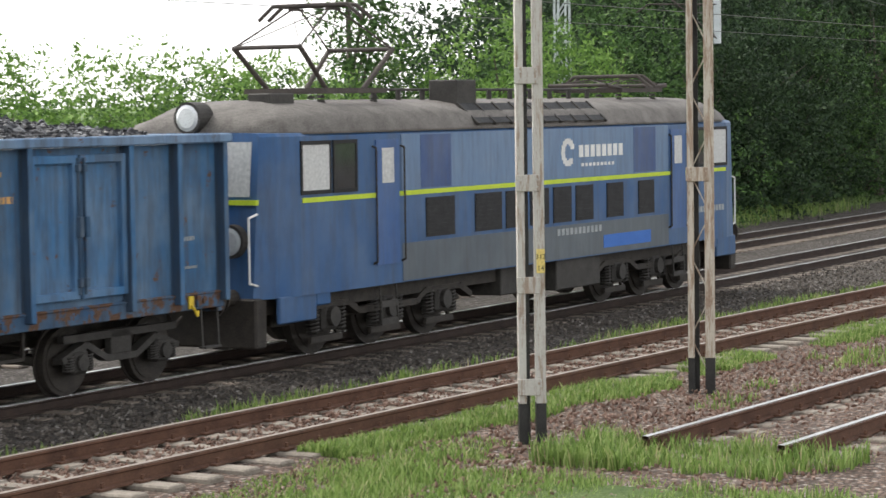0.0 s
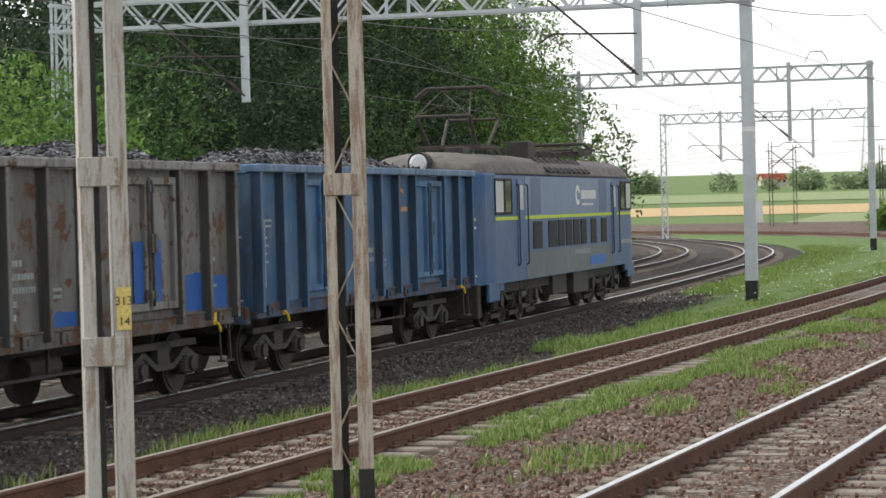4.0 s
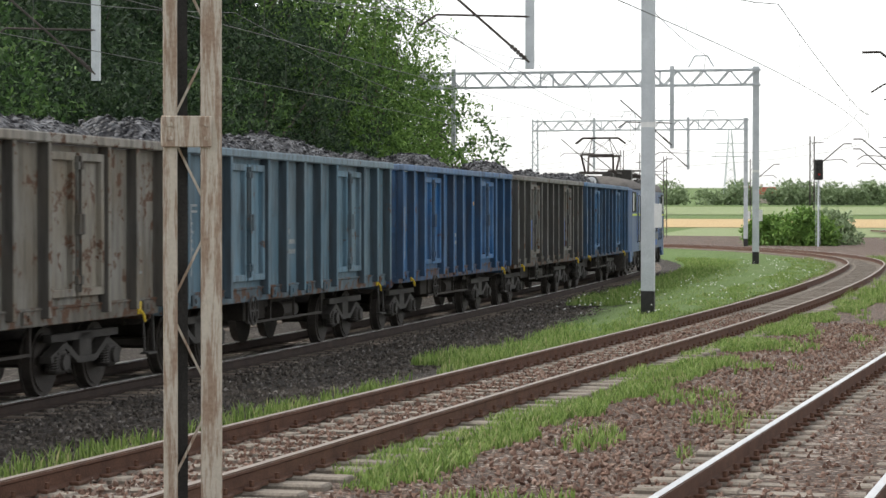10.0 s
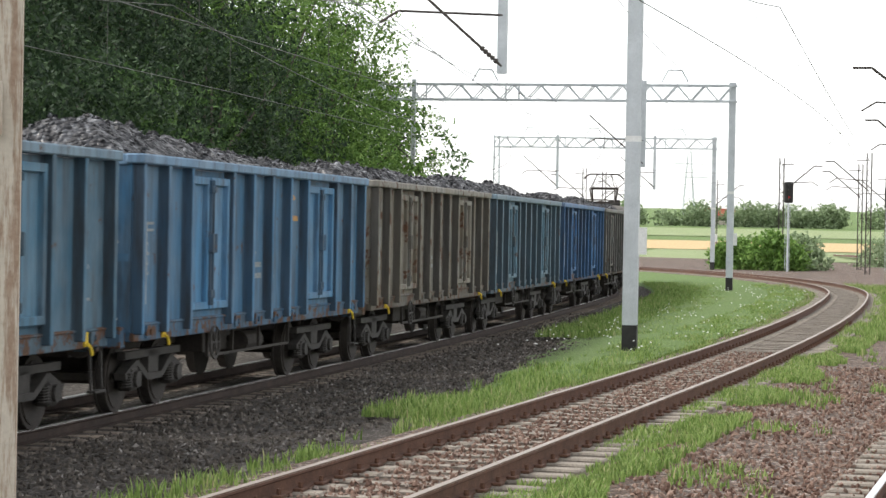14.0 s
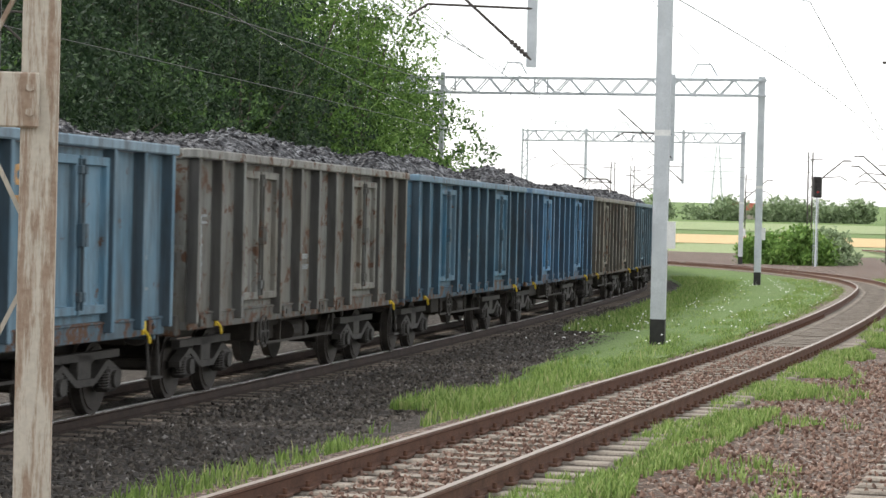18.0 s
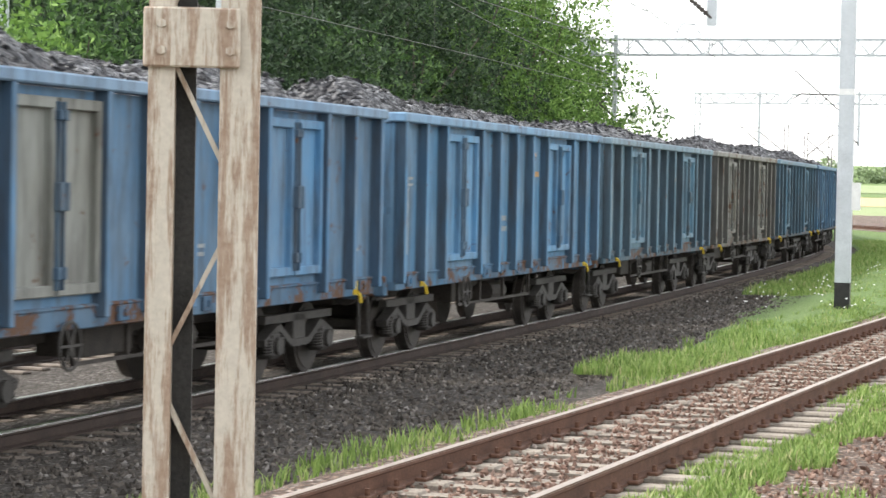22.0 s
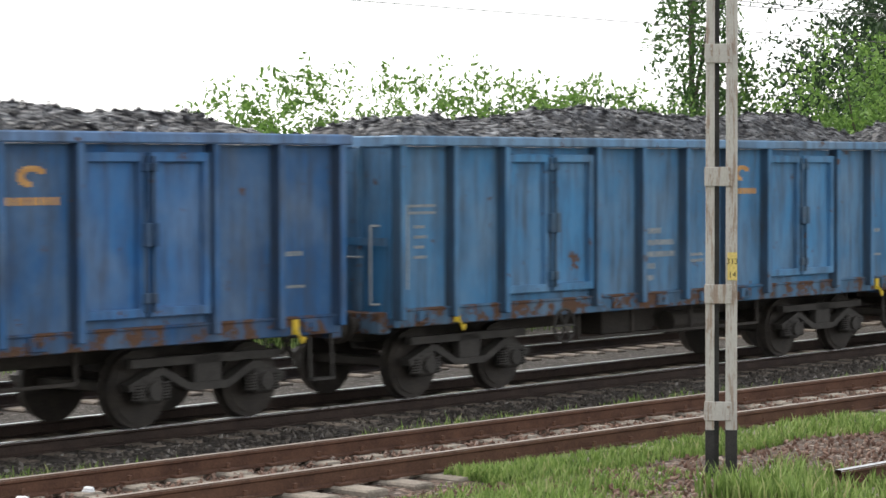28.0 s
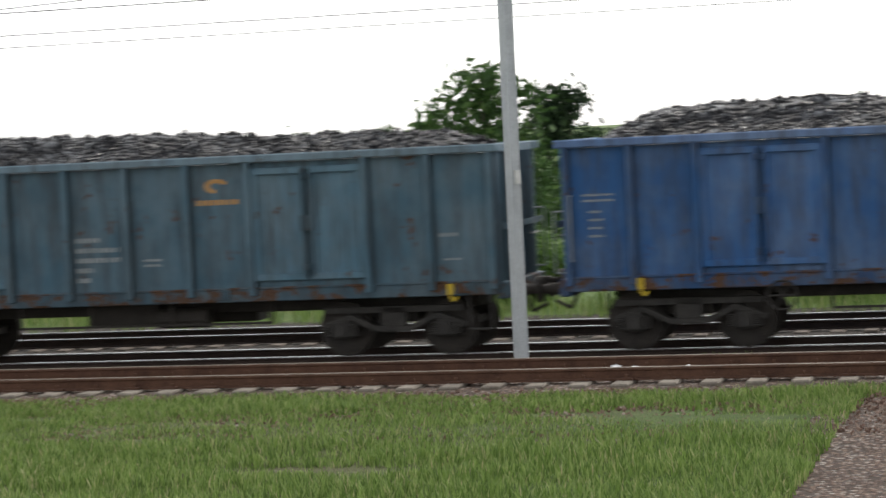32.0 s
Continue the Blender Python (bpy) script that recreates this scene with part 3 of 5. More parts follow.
def wagon(kind):
    """An open bogie wagon; kind 0 has two pairs of doors a side, kind 1 plain ribbed sides with a flap."""
    w = tagged(new("coal_wagon"), "blue steel open coal wagon heaped with coal", "wagon", "wagons of the coal train")
    masters = {}
    rib_m = bm_mesh(rib_mesh(), "rib", PAINT)
    door_m = bm_mesh(door_leaf(), "door", PAINT)
    latch_m = bm_mesh(boxes((-0.014, 0.014, -0.12, -0.07, 1.4, 3.18), (-0.04, 0.04, -0.16, -0.08, 2.15, 2.42), (-0.035, 0.035, -0.14, -0.06, 1.5, 1.62), (-0.035, 0.035, -0.14, -0.06, 3.0, 3.1), bevel=0.008), "latch", PAINT)
    pocket_m = bm_mesh(boxes((-0.13, 0.13, -0.035, 0.0, 1.04, 1.2), (-0.02, 0.02, -0.06, -0.03, 1.08, 1.16), bevel=0.006), "stake_pocket", PAINT_SOLE)
    rib_m.materials.append(PAINT_FLANK_SHADE)
    # outer faces keep the body paint, flanks take the painted shade
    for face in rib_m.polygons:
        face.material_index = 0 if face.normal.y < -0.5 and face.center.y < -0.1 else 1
    for side in (-1, 1):
        flip = 180 if side > 0 else 0
        bm = bmesh.new()
        box(bm, -HALF, HALF, -SIDE - 0.02, -SIDE + 0.02, LOW, TOP - 0.14)
        part("side_wall", bm, PAINT, w).matrix_basis = pose(0, 0, 0, 0, 0, flip)
        if kind == 0:
            xs = [-HALF + 0.05, -5.3, -4.24, -2.2, -1.1, 0.0, 1.1, 2.2, 4.24, 5.3, HALF - 0.05]
            for c in DOOR_AT:
                for d in (-0.5, 0.5):
                    put(door_m, "door", w, pose(0, 0, 0, 0, 0, flip) @ pose(c + d, -SIDE - 0.035, 0))
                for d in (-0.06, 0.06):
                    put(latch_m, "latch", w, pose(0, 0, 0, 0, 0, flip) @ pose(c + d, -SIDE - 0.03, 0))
        else:
            xs = [-HALF + 0.05 + (2 * HALF - 0.1) * k / 11 for k in range(12)]
            part("flap", boxes((-4.65, -4.15, -SIDE - 0.05, -SIDE - 0.02, 1.35, 2.3), (-4.7, -4.1, -SIDE - 0.09, -SIDE - 0.05, 2.26, 2.33), bevel=0.01), PAINT, w).matrix_basis = pose(0, 0, 0, 0, 0, flip)
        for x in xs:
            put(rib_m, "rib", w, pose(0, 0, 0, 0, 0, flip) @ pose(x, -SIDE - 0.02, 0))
        for x in (-5.85, -1.65, -0.55, 0.55, 1.65, 5.85):
            put(pocket_m, "stake_pocket", w, pose(0, 0, 0, 0, 0, flip) @ pose(x, -SIDE - 0.06, 0))
        part("sole_bar", boxes((-HALF, HALF, -SIDE - 0.055, -SIDE + 0.1, 1.0, 1.24), (-HALF, HALF, -SIDE - 0.075, -SIDE - 0.055, 1.2, 1.235), bevel=0.012), PAINT_SOLE, w).matrix_basis = pose(0, 0, 0, 0, 0, flip)
        bm = bmesh.new()
        path_tube(bm, [(-HALF + 0.12, -SIDE - 0.16, 1.5), (-HALF + 0.12, -SIDE - 0.16, 2.55)], 0.014)
        path_tube(bm, [(-HALF + 0.12, -SIDE - 0.02, 1.5), (-HALF + 0.12, -SIDE - 0.16, 1.5)], 0.014)
        path_tube(bm, [(-HALF + 0.12, -SIDE - 0.02, 2.55), (-HALF + 0.12, -SIDE - 0.16, 2.55)], 0.014)
        part("grab_rail", bm, FADED_WHITE, w, "pale grab rail").matrix_basis = pose(0, 0, 0, 0, 0, flip)
        for x in (-5.2, 5.6):
            bm = bmesh.new()
            path_tube(bm, [(x, -SIDE - 0.05, 1.1), (x, -SIDE - 0.13, 1.02), (x + 0.06, -SIDE - 0.13, 0.92), (x + 0.12, -SIDE - 0.1, 0.98)], 0.021)
            box(bm, x - 0.05, x + 0.05, -SIDE - 0.08, -SIDE - 0.04, 1.02, 1.2)
            part("tow_hook", bm, YELLOW, w, "yellow painted tow hook").matrix_basis = pose(0, 0, 0, 0, 0, flip)
        bm = bmesh.new()
        for x in (HALF - 0.5, HALF - 0.12):
            bar(bm, (x, -SIDE, 1.05), (x, -SIDE - 0.03, 0.45), 0.03)
        bar(bm, (HALF - 0.5, -SIDE - 0.03, 0.45), (HALF - 0.12, -SIDE - 0.03, 0.45), 0.12, 0.03)
        part("step", bm, GREY_DIRT, w).matrix_basis = pose(0, 0, 0, 0, 0, flip)
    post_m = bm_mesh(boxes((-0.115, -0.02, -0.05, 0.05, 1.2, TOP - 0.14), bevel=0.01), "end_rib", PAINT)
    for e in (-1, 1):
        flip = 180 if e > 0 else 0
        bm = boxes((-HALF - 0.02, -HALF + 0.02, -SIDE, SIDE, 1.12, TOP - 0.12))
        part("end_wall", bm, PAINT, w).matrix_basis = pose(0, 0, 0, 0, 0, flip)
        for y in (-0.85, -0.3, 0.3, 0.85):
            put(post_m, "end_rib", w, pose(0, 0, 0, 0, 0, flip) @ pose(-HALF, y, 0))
        part("end_beam", boxes((-HALF - 0.135, -HALF - 0.115, -SIDE, SIDE, 2.05, 2.15)), PAINT, w).matrix_basis = pose(0, 0, 0, 0, 0, flip)
        part("headstock", boxes((-HALF - 0.16, -HALF + 0.05, -1.3, 1.3, 0.92, 1.2), bevel=0.02), PAINT_SOLE, w).matrix_basis = pose(0, 0, 0, 0, 0, flip)
        bm = bmesh.new()
        path_tube(bm, [(-HALF - 0.05, -1.2, 1.3), (-HALF - 0.22, -1.2, 1.3), (-HALF - 0.22, -1.2, 2.3), (-HALF - 0.05, -1.2, 2.3)], 0.016)
        path_tube(bm, [(-HALF - 0.05, -0.9, 1.9), (-HALF - 0.2, -0.9, 1.9), (-HALF - 0.2, -0.3, 1.9)], 0.014)
        part("end_ladder", bm, FADED_WHITE, w, "pale end grab iron").matrix_basis = pose(0, 0, 0, 0, 0, flip)
        for y in (-0.875, 0.875):
            bm = bmesh.new()
            tube(bm, (-HALF - 0.16, y, 1.03), (-HALF - 0.4, y, 1.03), 0.1, n=12)
            tube(bm, (-HALF - 0.4, y, 1.03), (-HALF - 0.56, y, 1.03), 0.075, n=12)
            tube(bm, (-HALF - 0.56, y, 1.03), (-HALF - 0.605, y, 1.03), 0.225, 0.21, n=20)
            part("buffer", bm, RUNNING, w).matrix_basis = pose(0, 0, 0, 0, 0, flip)
        bm = bmesh.new()
        path_tube(bm, [(-HALF - 0.1, 0, 1.03), (-HALF - 0.4, 0, 1.0), (-HALF - 0.58, 0, 0.86)], 0.045)
        path_tube(bm, [(-HALF - 0.12, 0.25, 0.95), (-HALF - 0.3, 0.27, 0.62), (-HALF - 0.55, 0.25, 0.75)], 0.03)
        part("coupling", bm, RUNNING, w).matrix_basis = pose(0, 0, 0, 0, 0, flip)
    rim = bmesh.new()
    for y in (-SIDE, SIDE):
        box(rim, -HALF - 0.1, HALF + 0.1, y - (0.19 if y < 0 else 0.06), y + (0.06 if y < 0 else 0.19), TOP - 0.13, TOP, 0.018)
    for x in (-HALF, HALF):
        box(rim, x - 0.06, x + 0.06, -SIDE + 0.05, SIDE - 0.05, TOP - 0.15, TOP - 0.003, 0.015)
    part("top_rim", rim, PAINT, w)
    part("underframe", boxes((-HALF, HALF, -1.25, 1.25, 1.0, 1.2), (-5.8, 5.8, -0.32, 0.32, 0.74, 1.0), (-1.1, 0.2, -0.75, -0.2, 0.6, 0.98), (0.7, 1.7, 0.1, 0.7, 0.55, 0.98), bevel=0.015), RUNNING, w)
    bm = bmesh.new()
    bar(bm, (-2.2, -1.15, 0.62), (2.4, -1.15, 0.62), 0.04)
    for x in (-2.2, -0.9, 0.6, 2.4):
        bar(bm, (x, -1.15, 1.0), (x, -1.15, 0.62), 0.045)
    tube(bm, (0.3, -0.9, 0.72), (1.2, -0.9, 0.72), 0.17, n=14)
    part("brake_gear", bm, RUNNING, w)
    bm = bmesh.new()
    ring(bm, pose(-2.95, -SIDE - 0.12, 0.86, 90), 0.23, 0.018, 24, 6)
    for a in (0, 60, 120):
        dx, dz = 0.23 * math.cos(radians(a)), 0.23 * math.sin(radians(a))
        bar(bm, (-2.95 - dx, -SIDE - 0.12, 0.86 - dz), (-2.95 + dx, -SIDE - 0.12, 0.86 + dz), 0.025)
    part("brake_wheel", bm, GREY_DIRT, w, "grey hand brake wheel")
    for x in (-4.5, 4.5):
        bogie(w, x, masters)
    return w


def marks(w, seed, colour, logo, kind):
    """Faded lettering on the side seen: rows of short bars, a data panel and a round badge."""
    rng = random.Random(seed)
    y = -SIDE - 0.026

    def row(bm, x, z, width, size):
        p = x
        while p < x + width:
            k = rng.uniform(0.35, 0.7) * size
            box(bm, p, min(p + k, x + width), y - 0.004, y + 0.002, z - size * 0.36, z + size * 0.36)
            p += k + size * 0.28
    bm = bmesh.new()
    for k in range(2):
        row(bm, -6.1, 2.55 - k * 0.09, 0.52, 0.05)
    for k in range(4):
        row(bm, -6.0, 2.28 - k * 0.13, 0.2 + 0.04 * (k % 2), 0.055)
    x = -0.98 if kind == 0 else 0.4
    for k, width in enumerate((0.45, 0.78, 0.8, 0.3, 0.26)):
        row(bm, x, 2.12 - k * 0.17, width, 0.11)
    row(bm, 0.25, 1.75, 0.32, 0.06), row(bm, 0.25, 1.66, 0.32, 0.06)
    row(bm, 5.45, 2.0, 0.3, 0.08), row(bm, 5.5, 1.6, 0.3, 0.05)
    tagged(part("lettering", bm, FADED_WHITE, w), "faded white lettering", kind="stuff")
    if logo:
        bm = bmesh.new()
        for a in range(9):
            t = radians(40 + a * 26)
            box(bm, 1.62 + 0.16 * math.cos(t) - 0.05, 1.62 + 0.16 * math.cos(t) + 0.05, y - 0.004, y + 0.002, 2.95 + 0.09 * math.sin(t) - 0.03, 2.95 + 0.09 * math.sin(t) + 0.03)
        row(bm, 1.25, 2.68, 0.75, 0.12)
        tagged(part("badge", bm, logo, w), "faded company badge", kind="stuff")


def recolour(w, body, rusty):
    """Each plate of a wagon in its own tone of the wagon's colour, with relief shade painted in."""
    rng = random.Random(hash(body) % 1000)
    for o in w.children_recursive:
        if o.data and o.data.materials and o.data.materials[0] in (PAINT, PAINT_RUSTY, PAINT_SOLE):
            # end ribs darkened, doors lighter than walls: relief shade put into colour
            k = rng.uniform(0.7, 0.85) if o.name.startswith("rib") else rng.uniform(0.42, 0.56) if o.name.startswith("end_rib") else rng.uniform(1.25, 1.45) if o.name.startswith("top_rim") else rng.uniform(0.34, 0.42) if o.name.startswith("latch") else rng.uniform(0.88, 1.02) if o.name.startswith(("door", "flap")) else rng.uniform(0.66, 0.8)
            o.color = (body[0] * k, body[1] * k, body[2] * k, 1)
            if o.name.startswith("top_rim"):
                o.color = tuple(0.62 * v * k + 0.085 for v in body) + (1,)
            if rusty and o.data.materials[0] == PAINT:
                o.material_slots[0].link = "OBJECT"
                o.material_slots[0].material = PAINT_RUSTY


def patch_mesh(x0, x1, y, z0, z1, seed):
    """A painted patch with an uneven upper edge."""
    bm = bmesh.new()
    n = 14
    low, top = [], []
    for i in range(n + 1):
        x = x0 + (x1 - x0) * i / n
        low.append(bm.verts.new((x, y, z0)))
        top.append(bm.verts.new((x, y, z1 + 0.05 * noise.noise(Vector((x * 5, seed, 0))))))
    for i in range(n):
        bm.faces.new((low[i], low[i + 1], top[i + 1], top[i]))
    bmesh.ops.solidify(bm, geom=bm.faces[:], thickness=0.004)
    return bm


BLUE, BRIGHT = (0.045, 0.15, 0.31), (0.03, 0.15, 0.36)
GREYBLUE, TAN, SKYBLUE = (0.12, 0.22, 0.29), (0.25, 0.215, 0.155), (0.11, 0.28, 0.47)
WAGONS = (  # kind, colour, rusty, badge, words
    (0, BLUE, 0, FADED_ORANGE, "clean blue steel open coal wagon heaped with fine coal"),
    (0, (0.19, 0.18, 0.16), 1, None, "rust-brown open coal wagon with fresh blue patches on its doors"),
    (0, BRIGHT, 0, FADED_ORANGE, "bright blue steel open coal wagon heaped with coal"),
    (0, GREYBLUE, 0, None, "grey-blue weathered open coal wagon heaped with coal"),
    (0, (0.25, 0.22, 0.17), 1, None, "tan and rust coloured open coal wagon heaped with coal"),
    (0, (0.08, 0.23, 0.40), 0, FADED_ORANGE, "light blue faded open coal wagon heaped with coal"),
    (0, (0.07, 0.18, 0.27), 0, None, "dull teal-blue open coal wagon heaped with coal"),
    (0, (0.21, 0.2, 0.17), 1, None, "tan and grey rust-spotted open coal wagon heaped with coal"),
    (0, (0.13, 0.25, 0.34), 0, FADED_ORANGE, "pale grey-blue weathered open coal wagon heaped with coal"),
    (0, SKYBLUE, 0, FADED_ORANGE, "pale blue faded open coal wagon heaped with coal"),
    (0, (0.09, 0.23, 0.40), 0, FADED_ORANGE, "blue open coal wagon with brown worn doors"),
    (1, (0.14, 0.31, 0.48), 0, FADED_ORANGE, "pale blue ribbed open coal wagon without side doors"),
    (0, (0.24, 0.255, 0.23), 0, None, "dusty grey open coal wagon heaped with coal"),
    (0, TAN, 1, None, "tan rusty open coal wagon with bright blue repair patches"),
    (0, (0.07, 0.25, 0.48), 0, FADED_ORANGE, "light blue open coal wagon heaped with coal"),
    (0, (0.03, 0.15, 0.38), 0, FADED_ORANGE, "bright blue steel open coal wagon heaped with coal"),
    (0, (0.06, 0.15, 0.26), 0, FADED_ORANGE, "dark grey-blue steel open coal wagon heaped with coarse coal"),
    (0, (0.04, 0.14, 0.36), 0, FADED_ORANGE, "deep blue steel open coal wagon heaped with coal"),
    (0, (0.10, 0.20, 0.27), 0, FADED_ORANGE, "grey-blue weathered open coal wagon heaped with coal"),
    (0, BLUE, 0, FADED_ORANGE, "blue steel open coal wagon heaped with coal"),
    (0, BLUE, 0, FADED_ORANGE, "blue steel open coal wagon heaped with coal"),
)
MOVING = []
FIRST = {0: wagon(0), 1: wagon(1)}
used = set()
for k, (kind, body, rusty, logo, words) in enumerate(WAGONS):
    w = FIRST[kind] if kind not in used else copy_thing(FIRST[kind], pose(0, 0, 0))
    used.add(kind)
    for o in list(w.children):
        if o.name.startswith(("lettering", "badge", "patch")):
            bpy.data.objects.remove(o)
    marks(w, k, body, logo, kind)
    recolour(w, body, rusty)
    if k == 10:
        for o in w.children:
            if o.name.startswith("door") and o.matrix_basis.translation.x < 0:
                o.color = (0.2, 0.205, 0.18, 1)
    tagged(w, words)
    if k in (1, 13):
        spans = ((-4.2, -3.72, 1.46, 2.25), (-3.7, -3.24, 1.46, 2.25), (2.75, 3.2, 1.46, 2.3), (3.24, 3.7, 1.46, 2.3)) if k == 1 else ()
        low_spans = ((-6.3, -5.4, 1.26, 1.52), (-2.1, -1.15, 1.26, 2.35), (-1.05, -0.05, 1.26, 2.75), (0.05, 1.05, 1.26, 2.72), (4.3, 5.24, 1.26, 2.75), (5.36, 6.2, 1.26, 2.0)) if k == 13 else ((-2.1, -1.15, 1.26, 1.5), (0.05, 1.0, 1.26, 1.45), (4.3, 5.24, 1.26, 1.8), (5.36, 6.2, 1.26, 1.75))
        for out, spots in ((0.062, spans), (0.024, low_spans)):
            for x0, x1, z0, z1 in spots:
                part("patch", patch_mesh(x0, x1, -SIDE - out, z0, z1, k + x0), BLUE_PATCH, w, "fresh bright blue paint patch")
    vs, fs = coal_heap(k + 3)
    heap = tagged(sheet("coal_load", vs, fs, COAL), "heap of black and grey broken coal in a wagon", "coal", "coal loads", "stuff")
    MOVING += [(w, -7.02 - 14.04 * k), (heap, -7.02 - 14.04 * k)]
RUN_T = (0, 2, 4, 7, 9, 13, 19, 21, 23, 24, 26, 29, 30.3, 31, 32)
RUN_S = (11.5, 26.5, 41.3, 64.4, 79.5, 109.7, 153.4, 168.0, 182.9, 190.4, 205.4, 227.3, 237.2, 243.2, 250.6)


# ---- electric locomotive ----
def loft(bm, rings_, cap=True):
    vs = [[bm.verts.new(p) for p in r] for r in rings_]
    n = len(vs[0])
    for a, b in zip(vs[:-1], vs[1:]):
        for j in range(n):
            bm.faces.new((a[j], a[(j + 1) % n], b[(j + 1) % n], b[j]))
    if cap:
        bm.faces.new(vs[0][::-1])
        bm.faces.new(vs[-1])
    return bm


def loco_section(x, w, low, eave, crown, shift=0.0):
    pts = []
    for y, z in ((-w, low), (-w, eave - 0.05), (-w + 0.05, eave)):
        pts.append((x + shift * (z - low), y, z))
    for a in range(1, 8):
        t = math.pi * a / 8
        pts.append((x + shift * (eave - low), -math.cos(t) * (w - 0.05), eave + math.sin(t) ** 0.8 * (crown - eave)))
    for y, z in ((w - 0.05, eave), (w, eave - 0.05), (w, low)):
        pts.append((x + shift * (z - low), y, z))
    return pts


LB, LW, EAVE, CROWN = 9.0, 1.49, 3.42, 3.92
loco = tagged(new("electric_locomotive"), "blue electric freight locomotive with a lime stripe and grey roof", "locomotive")
bm = bmesh.new()
secs = []
for x, w, shift in ((-LB, 1.22, 0.1), (-LB + 0.35, 1.4, 0.04), (-LB + 0.9, LW, 0.0), (LB - 0.9, LW, 0.0), (LB - 0.35, 1.4, -0.04), (LB, 1.22, -0.1)):
    secs.append([(p[0], p[1], p[2]) for p in loco_section(x, w, 1.0, EAVE, EAVE + 0.02, shift)])
loft(bm, secs)
loco_body = part("body", bm, LOCO_PAINT, loco)
loco_body.color = (0.028, 0.09, 0.22, 1)
bm = bmesh.new()
secs = []
for x, w, c in ((-LB + 0.28, 1.05, 3.5), (-LB + 0.45, 1.32, 3.7), (-LB + 1.2, LW + 0.012, CROWN), (LB - 1.2, LW + 0.012, CROWN), (LB - 0.45, 1.32, 3.7), (LB - 0.28, 1.05, 3.5)):
    secs.append(loco_section(x, w, EAVE - 0.02, EAVE + 0.03, c))
loft(bm, secs)
part("roof", bm, ROOF_GREY, loco, "sooty grey roof", True)
for side in (-1, 1):
    f = pose(0, 0, 0, 0, 0, 180 if side > 0 else 0)
    y = -LW

    def slab(name, material, x0, x1, z0, z1, depth=0.012, label="", parent=loco):
        o = part(name, boxes((x0, x1, y - depth, y + 0.01, z0, z1)), material, parent, label)
        if parent == loco:
            o.matrix_basis = f
        return o
    o = slab("upper_panel", LOCO_PAINT, -5.15, 5.15, 2.46, 3.36, 0.006)
    o.color = (0.12, 0.2, 0.33, 1)
    o = slab("lower_panel", LOCO_PAINT, -5.15, 5.15, 1.02, 1.62, 0.006)
    o.color = (0.09, 0.11, 0.13, 1)
    slab("stripe", LIME, -LB + 0.95, LB - 0.95, 2.38, 2.455, 0.01, "lime green stripe")
    for x in (-4.55, 3.55):
        o = slab("dark_panel", LOCO_PAINT, x, x + 1.0, 2.48, 3.34, 0.01)
        o.color = (0.03, 0.07, 0.2, 1)
    for k, x in enumerate((-4.4, -2.75, -1.65, -0.75, 0.15, 1.05, 2.35, 3.75)):
        g = slab("side_grille", GRILLE, x, x + (0.95 if k in (0, 1) else 0.72), 1.68, 2.32, 0.014, "dark ventilation grille")
        bmg = bmesh.new()
        for z in np.arange(1.72, 2.3, 0.07):
            box(bmg, x + 0.03, x + (0.92 if k in (0, 1) else 0.69), y - 0.024, y - 0.012, z, z + 0.028)
        part("slats", bmg, GRILLE, g)
    for x in (-5.95, 5.25):
        d = slab("door", LOCO_PAINT, x, x + 0.7, 1.32, 3.28, 0.02)
        d.color = (0.035, 0.1, 0.27, 1)
        part("door_window", boxes((x + 0.17, x + 0.53, y - 0.028, y - 0.018, 2.6, 3.15), bevel=0.004), CURTAIN, d, "pale door window")
        bmh = bmesh.new()
        for xx in (x - 0.08, x + 0.78):
            path_tube(bmh, [(xx, y, 1.35), (xx, y - 0.07, 1.38), (xx, y - 0.07, 3.15), (xx, y, 3.18)], 0.017)
        part("hand_rail", bmh, GREY_DIRT, d)
        bmh = bmesh.new()
        for xx in (x + 0.1, x + 0.6):
            bar(bmh, (xx, y + 0.02, 1.05), (xx, y - 0.02, 0.42), 0.025)
        for z in (0.42, 0.7):
            bar(bmh, (x + 0.1, y - 0.01, z), (x + 0.6, y - 0.01, z), 0.03, 0.1)
        part("footstep", bmh, GREY_DIRT, loco).matrix_basis = f
    for x0, x1, mat, lab in ((-8.05, -7.3, CURTAIN, "curtained cab side window"), (-7.15, -6.55, GLASS_DARK, "dark open cab window"), (6.6, 7.2, GLASS_DARK, "dark cab window"), (7.35, 8.05, CURTAIN, "curtained cab side window")):
        wdw = slab("cab_window", mat, x0, x1, 2.56, 3.24, 0.012, lab)
        bmf = boxes((x0 - 0.05, x1 + 0.05, y - 0.022, y, 2.5, 2.56), (x0 - 0.05, x1 + 0.05, y - 0.022, y, 3.24, 3.3), (x0 - 0.05, x0, y - 0.022, y, 2.56, 3.24), (x1, x1 + 0.05, y - 0.022, y, 2.56, 3.24))
        part("frame", bmf, RUBBER, wdw)
    for k in range(9):
        x = -2.6 + k * 0.62
        part("roof_vent", bar(bmesh.new(), (x, -LW - 0.01, EAVE + 0.06), (x + 0.02, -LW + 0.42, CROWN - 0.08), 0.05, 0.05), GREY_DIRT, loco).matrix_basis = f
